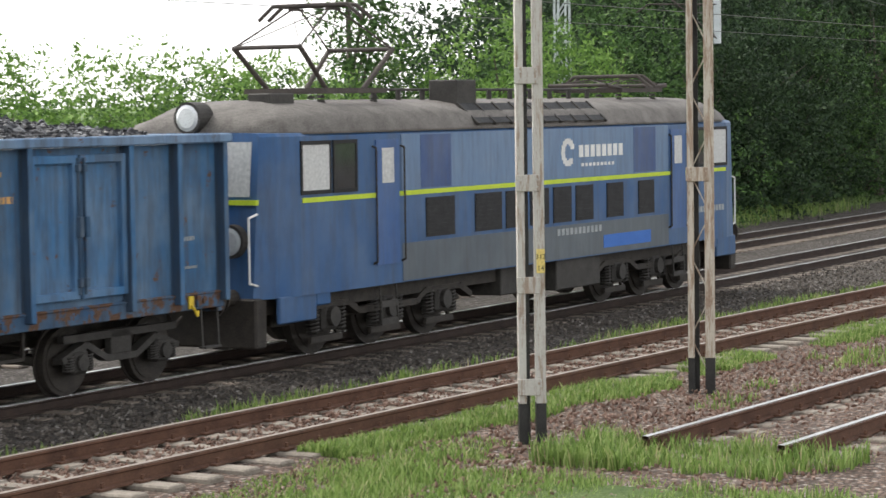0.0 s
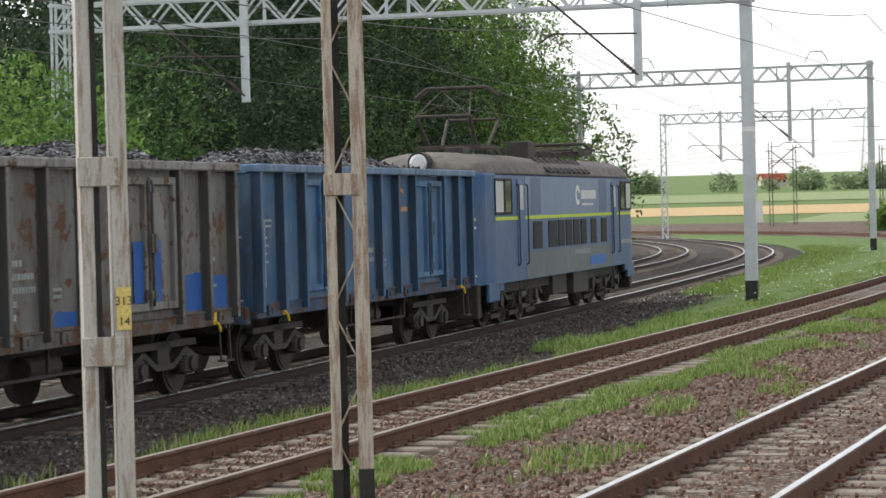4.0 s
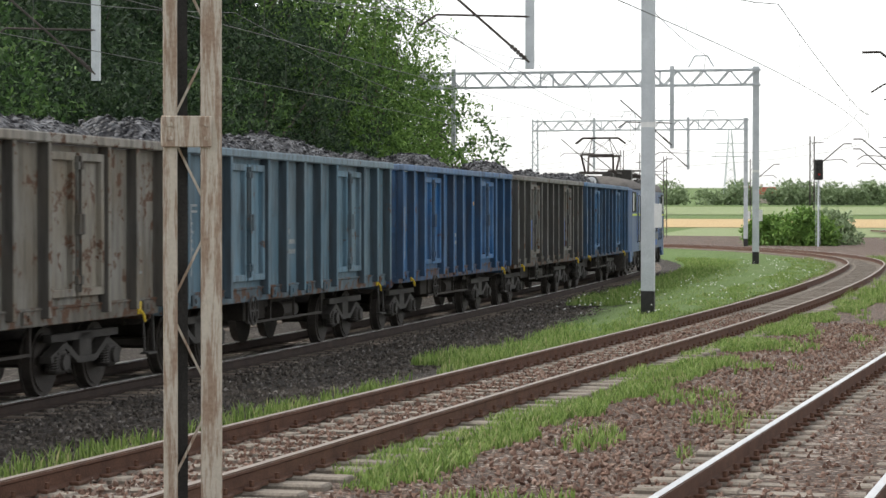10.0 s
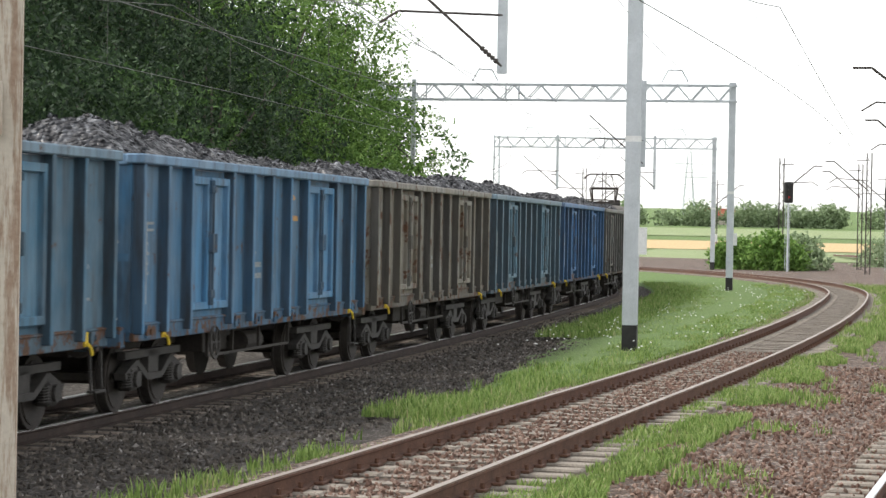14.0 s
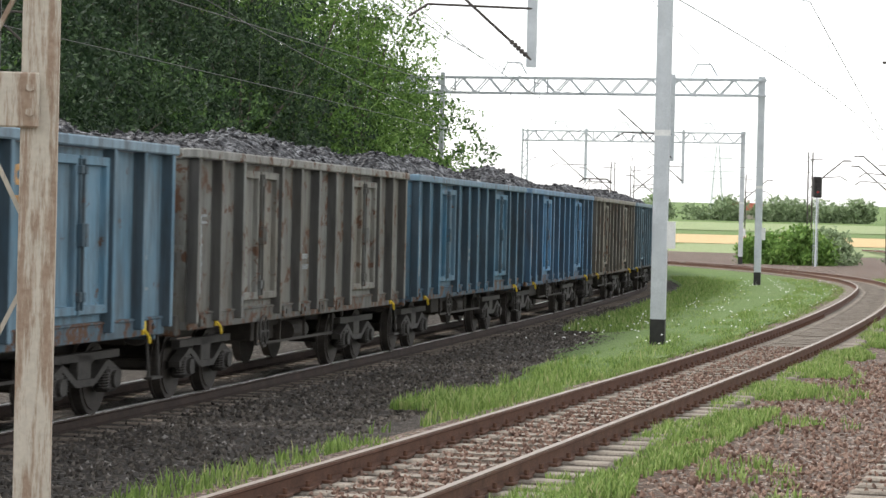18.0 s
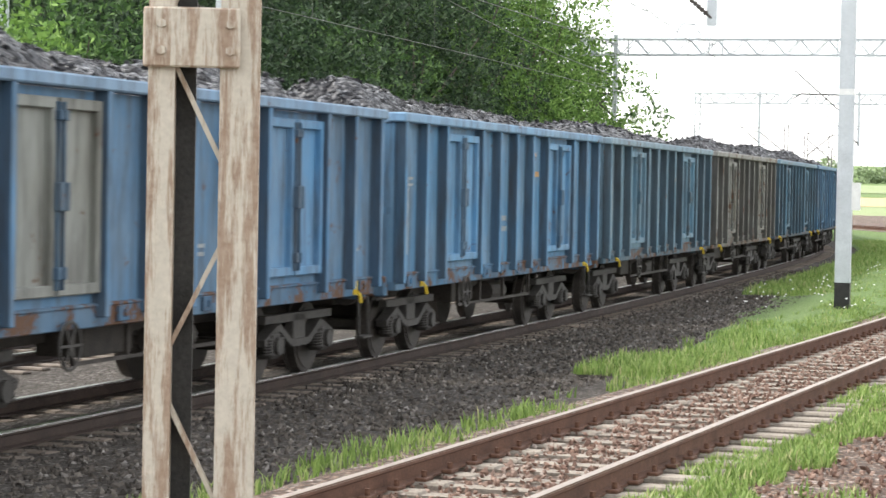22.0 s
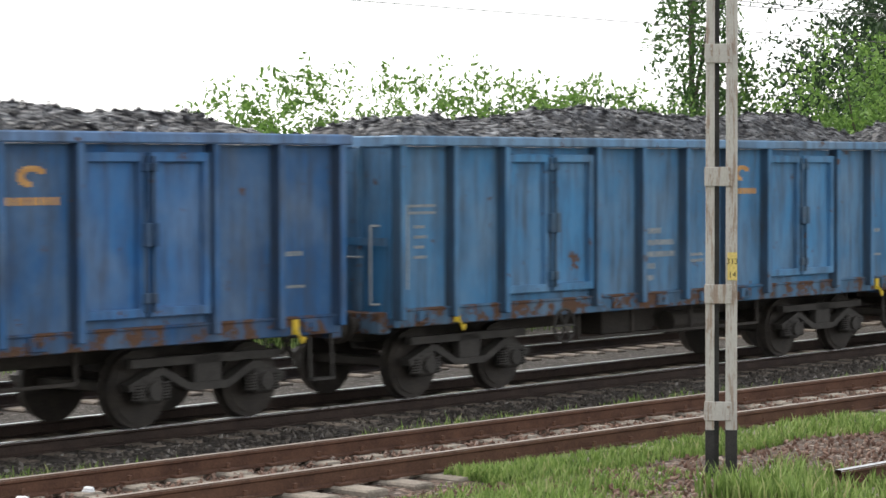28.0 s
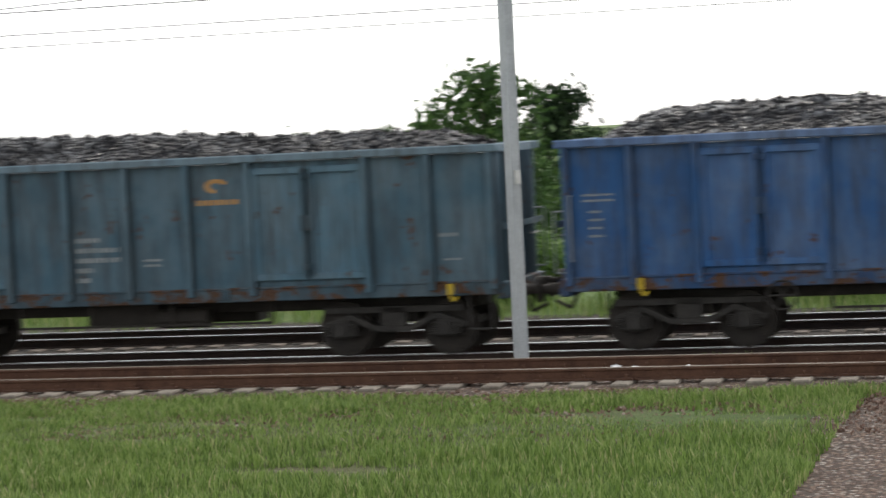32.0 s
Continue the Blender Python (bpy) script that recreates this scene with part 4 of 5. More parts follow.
    for k in range(8):
        x = -2.56 + k * 0.62
        bmv = bmesh.new()
        a = [bmv.verts.new(p) for p in ((x, -LW - 0.004, EAVE + 0.08), (x + 0.54, -LW - 0.004, EAVE + 0.08), (x + 0.54, -LW + 0.4, CROWN - 0.085), (x, -LW + 0.4, CROWN - 0.085))]
        bmv.faces.new(a)
        bmesh.ops.solidify(bmv, geom=bmv.faces[:], thickness=-0.02)
        part("roof_grille", bmv, GRILLE, loco, "dark roof grille").matrix_basis = f
    bml = bmesh.new()
    for k in range(11):
        box(bml, 0.3 + k * 0.17, 0.3 + k * 0.17 + 0.11, y - 0.011, y - 0.005, 1.44, 1.56)
    for k in range(9):
        box(bml, 6.55 + k * 0.16, 6.55 + k * 0.16 + 0.11, y - 0.011, y + 0.01, 1.58, 1.7)
    tagged(part("number_bars", bml, FADED_WHITE, loco), "pale number lettering", kind="stuff").matrix_basis = f
    o = part("blue_plate", boxes((2.2, 4.3, y - 0.012, y, 1.12, 1.36)), BLUE_PATCH, loco, "fresh blue patch")
    o.matrix_basis = f
    bml = bmesh.new()
    for k in range(12):
        a0 = radians(30 + 25 * k)
        box(bml, 0.75 + 0.2 * math.cos(a0) - 0.07, 0.75 + 0.2 * math.cos(a0) + 0.07, y - 0.013, y - 0.006, 2.93 + 0.2 * math.sin(a0) - 0.05, 2.93 + 0.2 * math.sin(a0) + 0.05)
    for k in range(8):
        box(bml, 1.2 + k * 0.24, 1.2 + k * 0.24 + 0.17, y - 0.013, y - 0.006, 2.83, 3.05)
    for k in range(9):
        box(bml, 1.3 + k * 0.16, 1.3 + k * 0.16 + 0.09, y - 0.013, y - 0.006, 2.66, 2.72)
    tagged(part("company_badge", bml, WHITE, loco), "white company badge of plain shapes", kind="stuff").matrix_basis = f
for e in (-1, 1):
    f = pose(0, 0, 0, 0, 0, 180 if e > 0 else 0)
    for y0, y1 in ((-1.1, -0.06), (0.06, 1.1)):
        bm = bmesh.new()
        a = [bm.verts.new(p) for p in ((-LB + 0.135, y0, 2.5), (-LB + 0.135, y1, 2.5), (-LB + 0.215, y1, 3.3), (-LB + 0.215, y0, 3.3))]
        bm.faces.new(a)
        bmesh.ops.solidify(bm, geom=bm.faces[:], thickness=0.03)
        wdw = part("windscreen", bm, GLASS_DARK if e > 0 else CURTAIN, loco, "pale cab windscreen")
        wdw.matrix_basis = f
        bm = bmesh.new()
        bar(bm, (-LB + 0.1, (y0 + y1) / 2, 2.52), (-LB + 0.16, (y0 + y1) / 2 + 0.2, 3.05), 0.02)
        part("wiper", bm, RUBBER, wdw)
    o = part("front_stripe", boxes((-LB + 0.09, -LB + 0.3, -1.24, 1.24, 2.38, 2.455)), LIME, loco)
    o.matrix_basis = f
    for y, z, r in ((-0.85, 1.85, 0.25), (0.85, 1.85, 0.25), (0.0, 3.66, 0.24)):
        bm = bmesh.new()
        x = -LB + (0.0 if z < 3 else 0.2)
        tube(bm, (x + 0.3, y, z), (x - 0.05, y, z), r, n=20)
        lamp = part("headlight", bm, GREY_DIRT, loco)
        lamp.matrix_basis = f
        bm = bmesh.new()
        tube(bm, (x - 0.05, y, z), (x - 0.07, y, z), r * 0.82, r * 0.6, n=20)
        part("lens", bm, LENS, lamp, "pale glass lens")
    for y in (-0.875, 0.875):
        bm = bmesh.new()
        tube(bm, (-LB, y, 1.03), (-LB - 0.35, y, 1.03), 0.12, n=14)
        tube(bm, (-LB - 0.55, y, 1.03), (-LB - 0.61, y, 1.03), 0.26, n=20)
        tube(bm, (-LB - 0.35, y, 1.03), (-LB - 0.55, y, 1.03), 0.08, n=14)
        part("buffer", bm, RUNNING, loco).matrix_basis = f
    for y in (-1.25, 1.25):
        bm = bmesh.new()
        path_tube(bm, [(-LB + 0.1, y, 1.2), (-LB - 0.12, y, 1.25), (-LB - 0.12, y, 2.2), (-LB + 0.1, y, 2.25)], 0.018)
        part("corner_rail", bm, WHITE, loco, "white corner hand rail").matrix_basis = f
    for y0, y1 in ((-1.46, -1.38), (1.38, 1.46)):
        sk = part("cab_skirt", boxes((-LB + 0.35, -LB + 1.35, y0, y1, 0.62, 1.02), (-LB + 1.35, -LB + 1.75, y0, y1, 0.82, 1.02), bevel=0.02), LOCO_PAINT, loco, "blue cab skirt")
        sk.matrix_basis = f
        sk.color = (0.028, 0.09, 0.22, 1)
    part("pilot", boxes((-LB - 0.05, -LB + 0.25, -1.3, 1.3, 0.28, 1.02), bevel=0.03), RUNNING, loco).matrix_basis = f
part("frame", boxes((-8.7, 8.7, -1.2, 1.2, 0.75, 1.02)), RUNNING, loco)
part("battery_box", boxes((0.4, 2.2, -1.42, -0.9, 0.45, 1.02), (0.4, 2.2, 0.9, 1.42, 0.45, 1.02), (-1.5, 0.1, -1.3, 1.3, 0.5, 1.02), bevel=0.02), GREY_DIRT, loco)
lm = {}
for bx in (-5.15, 5.15):
    bg = part("bogie", boxes((-2.9, 2.9, -0.9, 0.9, 0.5, 0.72), bevel=0.02), RUNNING, loco)
    bg.matrix_basis = pose(bx, 0, 0)
    if not lm:
        bm = bmesh.new()
        tube(bm, (0, -0.07, 0), (0, 0.07, 0), 0.62, n=30)
        tube(bm, (0, -0.1, 0), (0, -0.07, 0), 0.5, n=26)
        tube(bm, (0, -0.1, 0), (0, 0.75, 0), 0.1, n=12)
        lm["wheel"] = bm_mesh(bm, "wheel", RUNNING)
        bm = boxes((-0.22, 0.22, -0.12, 0.15, -0.22, 0.2), bevel=0.05)
        tube(bm, (0, -0.2, 0), (0, -0.12, 0), 0.15, n=14)
        lm["axle_box"] = bm_mesh(bm, "axle_box", GREY_DIRT)
        bm = bmesh.new()
        coil(bm, 0.09, 0.022, 0.4, 7)
        lm["spring"] = bm_mesh(bm, "spring", GREY_DIRT)
        bm = bmesh.new()
        pts = [(-2.75, 0, 0.6), (-2.35, 0, 0.78), (-1.2, 0, 0.78), (-0.9, 0, 0.62), (0.9, 0, 0.62), (1.2, 0, 0.78), (2.35, 0, 0.78), (2.75, 0, 0.6)]
        for p, q in zip(pts[:-1], pts[1:]):
            bar(bm, p, q, 0.1, 0.2, 90)
        for x in (-1.75, 0.0, 1.75):
            bar(bm, (x - 0.45, 0, 0.26), (x + 0.45, 0, 0.26), 0.1, 0.07, 90)
            bar(bm, (x - 0.2, 0, 0.9), (x + 0.35, 0, 0.3), 0.05)
        lm["side_frame"] = bm_mesh(bm, "side_frame", RUNNING)
    for side in (-1, 1):
        put(lm["side_frame"], "side_frame", bg, pose(0, 1.12 * side, 0))
        for dx in (-1.75, 0.0, 1.75):
            put(lm["wheel"], "wheel", bg, pose(dx, 0.8 * side, 0.62, 0, 0, 180 if side > 0 else 0))
            put(lm["axle_box"], "axle_box", bg, pose(dx, 1.12 * side, 0.6, 0, 0, 180 if side > 0 else 0))
            for sx in (-0.38, 0.38):
                put(lm["spring"], "spring", bg, pose(dx + sx, 1.14 * side, 0.36))


def pantograph(x, up):
    z0 = CROWN + 0.1
    p = part("pantograph", boxes((x - 0.95, x + 0.95, -0.75, -0.67, z0, z0 + 0.08), (x - 0.95, x + 0.95, 0.67, 0.75, z0, z0 + 0.08), (x - 0.95, x - 0.87, -0.7, 0.7, z0, z0 + 0.08), (x + 0.87, x + 0.95, -0.7, 0.7, z0, z0 + 0.08)), LATTICE, loco, "raised dark pantograph" if up else "folded dark pantograph")
    h1, h2, k = (0.72, 1.35, 1.4) if up else (0.14, 0.26, 1.4)
    for sy in (-1, 1):
        for sx in (-1, 1):
            part("lower_arm", tube(bmesh.new(), (x + sx * 0.55, sy * 0.55, z0 + 0.06), (x + sx * k, sy * 0.62, z0 + h1), 0.042), LATTICE, p)
            part("upper_arm", tube(bmesh.new(), (x + sx * k, sy * 0.62, z0 + h1), (x + sx * 0.12, sy * 0.35, z0 + h2), 0.016), LATTICE, p)
    for sx in (-1, 1):
        for ya, xb, yb, zb, r in ((-0.62, k, 0.62, h1, 0.035), (-0.62, 0.12, 0.35, h2, 0.009), (0.62, 0.12, -0.35, h2, 0.009)):
            part("cross_bar" if r > 0.02 else "stay", tube(bmesh.new(), (x + sx * k, ya, z0 + h1), (x + sx * xb, yb, z0 + zb), r), LATTICE, p)
    bm = bmesh.new()
    for dx in (-0.14, 0.14):
        path_tube(bm, [(x + dx, -0.98, z0 + h2 - 0.16), (x + dx, -0.7, z0 + h2 + 0.06), (x + dx, 0.7, z0 + h2 + 0.06), (x + dx, 0.98, z0 + h2 - 0.16)], 0.035)
    for sy in (-0.35, 0.35):
        bar(bm, (x - 0.2, sy, z0 + h2), (x + 0.2, sy, z0 + h2), 0.04)
    part("collector_head", bm, LATTICE, p)
    bm = bmesh.new()
    for sx in (-0.8, 0.8):
        for sy in (-0.6, 0.6):
            for j in range(3):
                tube(bm, (x + sx, sy, CROWN - 0.12 + j * 0.07), (x + sx, sy, CROWN - 0.07 + j * 0.07), 0.075, 0.05, n=10)
    part("insulators", bm, GREY_DIRT, p)


pantograph(-5.3, True)
pantograph(5.6, False)
bm = bmesh.new()
for y in (-0.3, 0.3):
    path_tube(bm, [(-4.2, y, CROWN + 0.16), (4.4, y, CROWN + 0.16)], 0.02)
for x in np.arange(-4, 4.5, 0.8):
    tube(bm, (x, -0.3, CROWN - 0.02), (x, -0.3, CROWN + 0.16), 0.05, n=8)
part("roof_line", bm, GREY_DIRT, loco)
part("roof_box", boxes((-2.35, -1.65, -0.95, -0.4, CROWN - 0.18, CROWN + 0.32), bevel=0.02), GREY_DIRT, loco)
part("horn_box", boxes((-7.7, -7.0, -0.7, -0.3, 3.72, 4.02), bevel=0.02), GREY_DIRT, loco)
MOVING.append((loco, 9.62))


# ---- posts beside the near tracks ----
def channel(bm, x, y, z0, z1, w=0.1, d=0.06):
    """An upright U-shaped steel channel, open to the back."""
    t = 0.009
    out = [(-w / 2, 0), (w / 2, 0), (w / 2, d), (w / 2 - t, d), (w / 2 - t, t), (-w / 2 + t, t), (-w / 2 + t, d), (-w / 2, d)]
    n = 8
    rows_ = []
    for i in range(n + 1):
        z = z0 + (z1 - z0) * i / n
        rows_.append([bm.verts.new((x + a, y + b, z)) for a, b in out])
    for a, b in zip(rows_[:-1], rows_[1:]):
        for j in range(8):
            bm.faces.new((a[j], a[(j + 1) % 8], b[(j + 1) % 8], b[j]))
    bm.faces.new(rows_[-1])
    return bm


def twin_post(name, label, place, turn, gap, height, levels, material, plate, braces, wide=(0.08, 0.105)):
    p = tagged(new(name), label, "post", "steel posts by the track")
    p.matrix_basis = pose(*place, 0, 0, turn)
    for k, x in enumerate((-gap / 2, gap / 2)):
        bm = channel(bmesh.new(), x, 0, 0.35, height, wide[k], 0.12)
        part("leg", bm, material, p, "chipped pale painted steel leg")
        bm = channel(bmesh.new(), x, 0.001, -0.3, 0.36, wide[k] + 0.004, 0.124)
        part("leg_foot", bm, BLACK_PAINT, p, "black tarred foot")
    if not braces:
        bm = channel(bmesh.new(), -gap / 2 + 0.05, 0.05, -0.2, height, 0.07, 0.05)
        part("back_leg", bm, BLACK_PAINT, p, "dark inner channel")
    for z in levels:
        bm = boxes((-gap / 2 - 0.055, gap / 2 + 0.0, -0.03, -0.008, z - 0.18, z), bevel=0.006)
        br = part("bracket", bm, material, p, "flaking tie plate")
        for x in (-gap / 2, gap / 2 - 0.03):
            for dz in (-0.13, -0.05):
                part("bolt", tube(bmesh.new(), (x, -0.03, z + dz), (x, -0.045, z + dz), 0.014, n=6), material, br)
    if braces:
        part("back_leg", channel(bmesh.new(), -gap / 2 + 0.07, 0.1, -0.2, height, 0.06, 0.05), BLACK_PAINT, p, "dark inner channel")
        for k in range(int(height / 0.52) - 1):
            z = 0.15 + k * 0.52
            bm = bmesh.new()
            a, b = (-gap / 2 + 0.02, gap / 2 - 0.02) if k % 2 else (gap / 2 - 0.02, -gap / 2 + 0.02)
            bar(bm, (a, 0.06, z), (b, 0.06, z + 0.4), 0.045, 0.014)
            part("brace", bm, POST_RUST, p)
    bm = boxes((-gap / 2 - 0.2, gap / 2 + 0.2, -0.2, 0.3, -0.45, -0.14), bevel=0.03)
    part("footing", bm, SLEEPER_DARK, p, "mossy concrete footing")
    if plate:
        z = plate
        pl = part("number_plate", boxes((gap / 2 - 0.04, gap / 2 + 0.05, -0.022, -0.012, z - 0.26, z)), PLATE, p, "yellow plate with black figures")
        for txt, dz in (("313", -0.085), ("14", -0.21)):
            cu = bpy.data.curves.new("figures", "FONT")
            cu.body = txt
            cu.size = 0.075
            cu.align_x, cu.align_y = "CENTER", "CENTER"
            me_ob = bpy.data.objects.new("figures", cu)
            me = me_ob.to_mesh().copy()
            bpy.data.objects.remove(me_ob)
            me.materials.append(BLACK_PAINT)
            o = new("figures", me)
            o.parent = pl
            o.matrix_basis = pose(gap / 2 + 0.005, -0.025, z + dz, 90)
    return p


twin_post("twin_post", "pale chipped twin-leg steel post with a yellow plate", (-2.5, 6.85, -0.15), 22, 0.2, 7.2, (0.62, 1.72, 2.82, 3.97), POST_PALE, 2.02, False)
twin_post("twin_post", "rust-stained lattice steel post on a concrete footing", (-1.55, 11.7, -0.15), 8, 0.235, 8.0, (2.76, 5.2), POST_RUST, 0, True, (0.08, 0.12))

p3 = tagged(new("catenary_mast"), "slim grey galvanised mast between the tracks", "mast")
p3.matrix_basis = pose(-8.72, 0.6, -0.45, 0, 0, 30)
part("pole", boxes((-0.09, 0.09, -0.06, 0.06, 0, 9.5), bevel=0.004), GALV, p3)
for y in (-0.066, 0.066):
    part("flange", boxes((-0.1, 0.1, y - 0.006, y + 0.006, 0, 9.5)), GALV, p3)
part("switch_box", boxes((0.1, 0.15, -0.04, 0.04, 2.95, 3.15)), WHITE, p3, "small pale box")
part("footing", boxes((-0.25, 0.25, -0.25, 0.25, -0.3, 0.12), bevel=0.02), SLEEPER_DARK, p3)


# ---- portal gantries over the tracks ----
def gantry(right, left, top, droppers, label):
    g = tagged(new("catenary_gantry"), label, "gantry", "gantries over the tracks")
    (rx, ry), (lx, ly) = right, left
    d = Vector((rx - lx, ry - ly, 0))
    span = d.length
    g.matrix_basis = pose(lx, ly, -0.45, 0, 0, math.degrees(math.atan2(d.y, d.x)))
    zt = top + 0.45
    part("right_post", boxes((span - 0.14, span + 0.14, -0.11, 0.11, 0.75, zt)), GALV, g, "grey galvanised steel post")
    for y in (-0.12, 0.12):
        part("post_flange", boxes((span - 0.15, span + 0.15, y - 0.01, y + 0.01, 0.75, zt)), GALV, g)
    part("post_foot", boxes((span - 0.152, span + 0.152, -0.132, 0.132, -0.1, 0.75)), BLACK_PAINT, g, "black tarred post foot")
    part("band", boxes((span - 0.154, span + 0.154, -0.134, 0.134, 4.5, 4.62)), WHITE, g, "white band")
    part("sign", boxes((span + 0.155, span + 0.33, -0.17, -0.14, 2.2, 2.75)), WHITE, g, "small white sign")
    bm = bmesh.new()
    for x in (-0.22, 0.22):
        for y in (-0.15, 0.15):
            bar(bm, (x, y, -0.1), (x * 0.85, y, zt), 0.06)
    for k in range(int(zt / 0.6)):
        z = k * 0.6
        s = 1 if k % 2 else -1
        for y in (-0.15, 0.15):
            bar(bm, (-0.21 * s, y, z), (0.21 * s, y, z + 0.6), 0.035)
    part("left_post", bm, GALV, g, "grey lattice post")
    bm = bmesh.new()
    for z in (zt - 0.15, zt - 0.85):
        for y in (-0.28, 0.28):
            bar(bm, (-0.2, y, z), (span + 0.2, y, z), 0.09)
    part("boom_chord", bm, GALV, g)
    bm = bmesh.new()
    n = int(span / 0.62)
    for k in range(n):
        x0, x1 = span * k / n, span * (k + 1) / n
        z0, z1 = (zt - 0.15, zt - 0.85) if k % 2 else (zt - 0.85, zt - 0.15)
        for y in (-0.28, 0.28):
            bar(bm, (x0, y, z0), (x1, y, z1), 0.055)
        bar(bm, (x0, -0.28, zt - 0.15), (x1, 0.28, zt - 0.15), 0.03)
    tagged(part("boom_lacing", bm, GALV, g), kind="stuff")
    for x in (span * 0.5, span * 0.5 + 0.6, span * 0.32, span * 0.78):
        part("boom_strut", bar(bmesh.new(), (x, -0.29, zt - 0.15), (x, -0.29, zt - 0.85), 0.07), GALV, g)
    for x, zb in droppers:
        zb += 0.45
        dr = part("dropper", boxes((x - 0.1, x + 0.1, -0.42, -0.3, zb, zt + 0.05)), GALV, g, "grey hanging post")
        bm = bmesh.new()
        path_tube(bm, [(x, -0.4, zb + 0.15), (x - 2.4, -0.9, zb + 2.3)], 0.03)
        path_tube(bm, [(x, -0.4, zb + 1.2), (x - 2.1, -0.8, zb + 1.25), (x - 2.5, -0.8, zb + 1.0)], 0.026)
        part("cantilever", bm, LATTICE, dr)
        bm = bmesh.new()
        for j in range(5):
            tube(bm, (x - 0.1 - j * 0.07, -0.42, zb + 0.24 + j * 0.063), (x - 0.15 - j * 0.07, -0.43, zb + 0.28 + j * 0.063), 0.06, 0.05, n=8)
        part("insulator", bm, LATTICE, dr)
    for x in (span * 0.16, span * 0.45, span - 2.6):
        bm = bmesh.new()
        path_tube(bm, [(x - 0.6, 0, zt), (x - 0.3, 0, zt + 0.55), (x + 0.3, 0, zt + 0.55), (x + 0.6, 0, zt + 0.02)], 0.035)
        part("top_bow", bm, GALV, g)
    return g


gantry((4.16, 52.6), (-14.1, 56.1), 8.2, ((5.4, 5.25), (15.9, 5.4)), "grey lattice catenary portal spanning the main tracks")
gantry((13.6, 110.4), (-6.5, 114.6), 9.05, ((6.0, 5.2), (16.6, 5.2)), "grey lattice catenary portal further along the curve")
gantry((20.4, 172.9), (5.0, 176.0), 9.2, ((4.5, 5.4), (11.5, 5.4)), "grey lattice catenary portal in the distance")


# ---- wires ----
def wire(name, label, pts, r=0.012):
    vs, fs, n = [], [], 5
    for i, p in enumerate(pts):
        d = Vector(pts[min(i + 1, len(pts) - 1)]) - Vector(pts[max(i - 1, 0)])
        side = Vector((d.y, -d.x, 0)).normalized()
        vs += [tuple(Vector(p) + side * (r * math.cos(6.2832 * j / n)) + Vector((0, 0, r * math.sin(6.2832 * j / n)))) for j in range(n)]
    for i in range(len(pts) - 1):
        fs += [(i * n + j, i * n + (j + 1) % n, (i + 1) * n + (j + 1) % n, (i + 1) * n + j) for j in range(n)]
    return tagged(sheet(name, vs, fs, WIRE), label, "wire", "overhead wires")


for track, sd in (("main", 0.0), ("far", 0.0), ("near", 0.1)):
    spots = (-115, -57, 0.5, 54, 112, 174, 240)
    contact, carrier, hangers = [], [], bmesh.new()
    for a, b in zip(spots[:-1], spots[1:]):
        for k in range(12):
            s = a + (b - a) * k / 12
            x, y, h = on_track(track, s, sd)
            q = k / 12
            contact.append((x, y, RAIL_Z + 5.75))
            carrier.append((x, y, RAIL_Z + 7.35 - 4 * q * (1 - q) * 1.1))
            if k % 2 == 1:
                path_tube(hangers, [contact[-1], carrier[-1]], 0.005, 4)
    w0 = wire("contact_wire", "thin copper contact wire above a track", contact, 0.009)
    wire("carrier_wire", "sagging steel carrier wire above a track", carrier, 0.011)
    tagged(part("hangers", hangers, WIRE, w0), kind="stuff")
for sd, z in ((-4.6, 9.4), (3.4, 9.6), (-2.2, 8.2)):
    pts = []
    for a, b in zip((-115, -57, 0.5, 54, 112), (-57, 0.5, 54, 112, 174)):
        for k in range(10):
            x, y, h = on_track("main", a + (b - a) * k / 10, sd)
            pts.append((x, y, z - 4 * (k / 10) * (1 - k / 10) * 0.9))
    wire("feeder_wire", "thin feeder wire high beside the line", pts, 0.013)


# ---- lattice masts and signals on the right ----
def lattice_mast(x, y, h, arm, turn):
    m = tagged(new("lattice_mast"), "dark slender lattice catenary mast", "mast", "lattice masts beside the far tracks")
    m.matrix_basis = pose(x, y, -0.5, 0, 0, turn)
    for sx in (-0.16, 0.16):
        part("leg", boxes((sx - 0.035, sx + 0.035, -0.06, 0.06, 0, h)), LATTICE, m)
    bm = bmesh.new()
    for k in range(int(h / 0.55)):
        s = 1 if k % 2 else -1
        bar(bm, (-0.15 * s, 0, k * 0.55), (0.15 * s, 0, k * 0.55 + 0.55), 0.03)
    tagged(part("lacing", bm, LATTICE, m), kind="stuff")
    bm = bmesh.new()
    path_tube(bm, [(0, 0, h - 2.6), (-arm * 0.8, 0, h - 0.6), (-arm, 0, h - 0.6)], 0.045)
    path_tube(bm, [(0, 0, h - 0.5), (-arm * 0.3, 0, h - 0.5)], 0.03)
    path_tube(bm, [(0, 0, h - 1.9), (-arm * 0.75, 0, h - 1.75), (-arm * 0.9, 0, h - 2.05)], 0.03)
    part("cantilever", bm, LATTICE, m)
    return m


for x, y, h, arm, turn in ((16.4, 72, 9.3, 3.2, -15), (17.3, 83, 9.0, 3.2, -15), (24, 118, 9.0, 3.0, -15), (27.5, 130, 9.0, 3.0, -20), (30, 165, 8.5, 3.0, -20), (26, 178, 8.5, -3.0, -20), (34, 190, 8.5, 3, -20), (14, 215, 8.5, 3, 0), (16.5, 225, 8.5, -3, 0), (20, 240, 8.5, 3, 0), (41, 215, 8.5, 3, -25), (30, 250, 8.5, -3, -20)):
    lattice_mast(x, y, h, arm, turn)


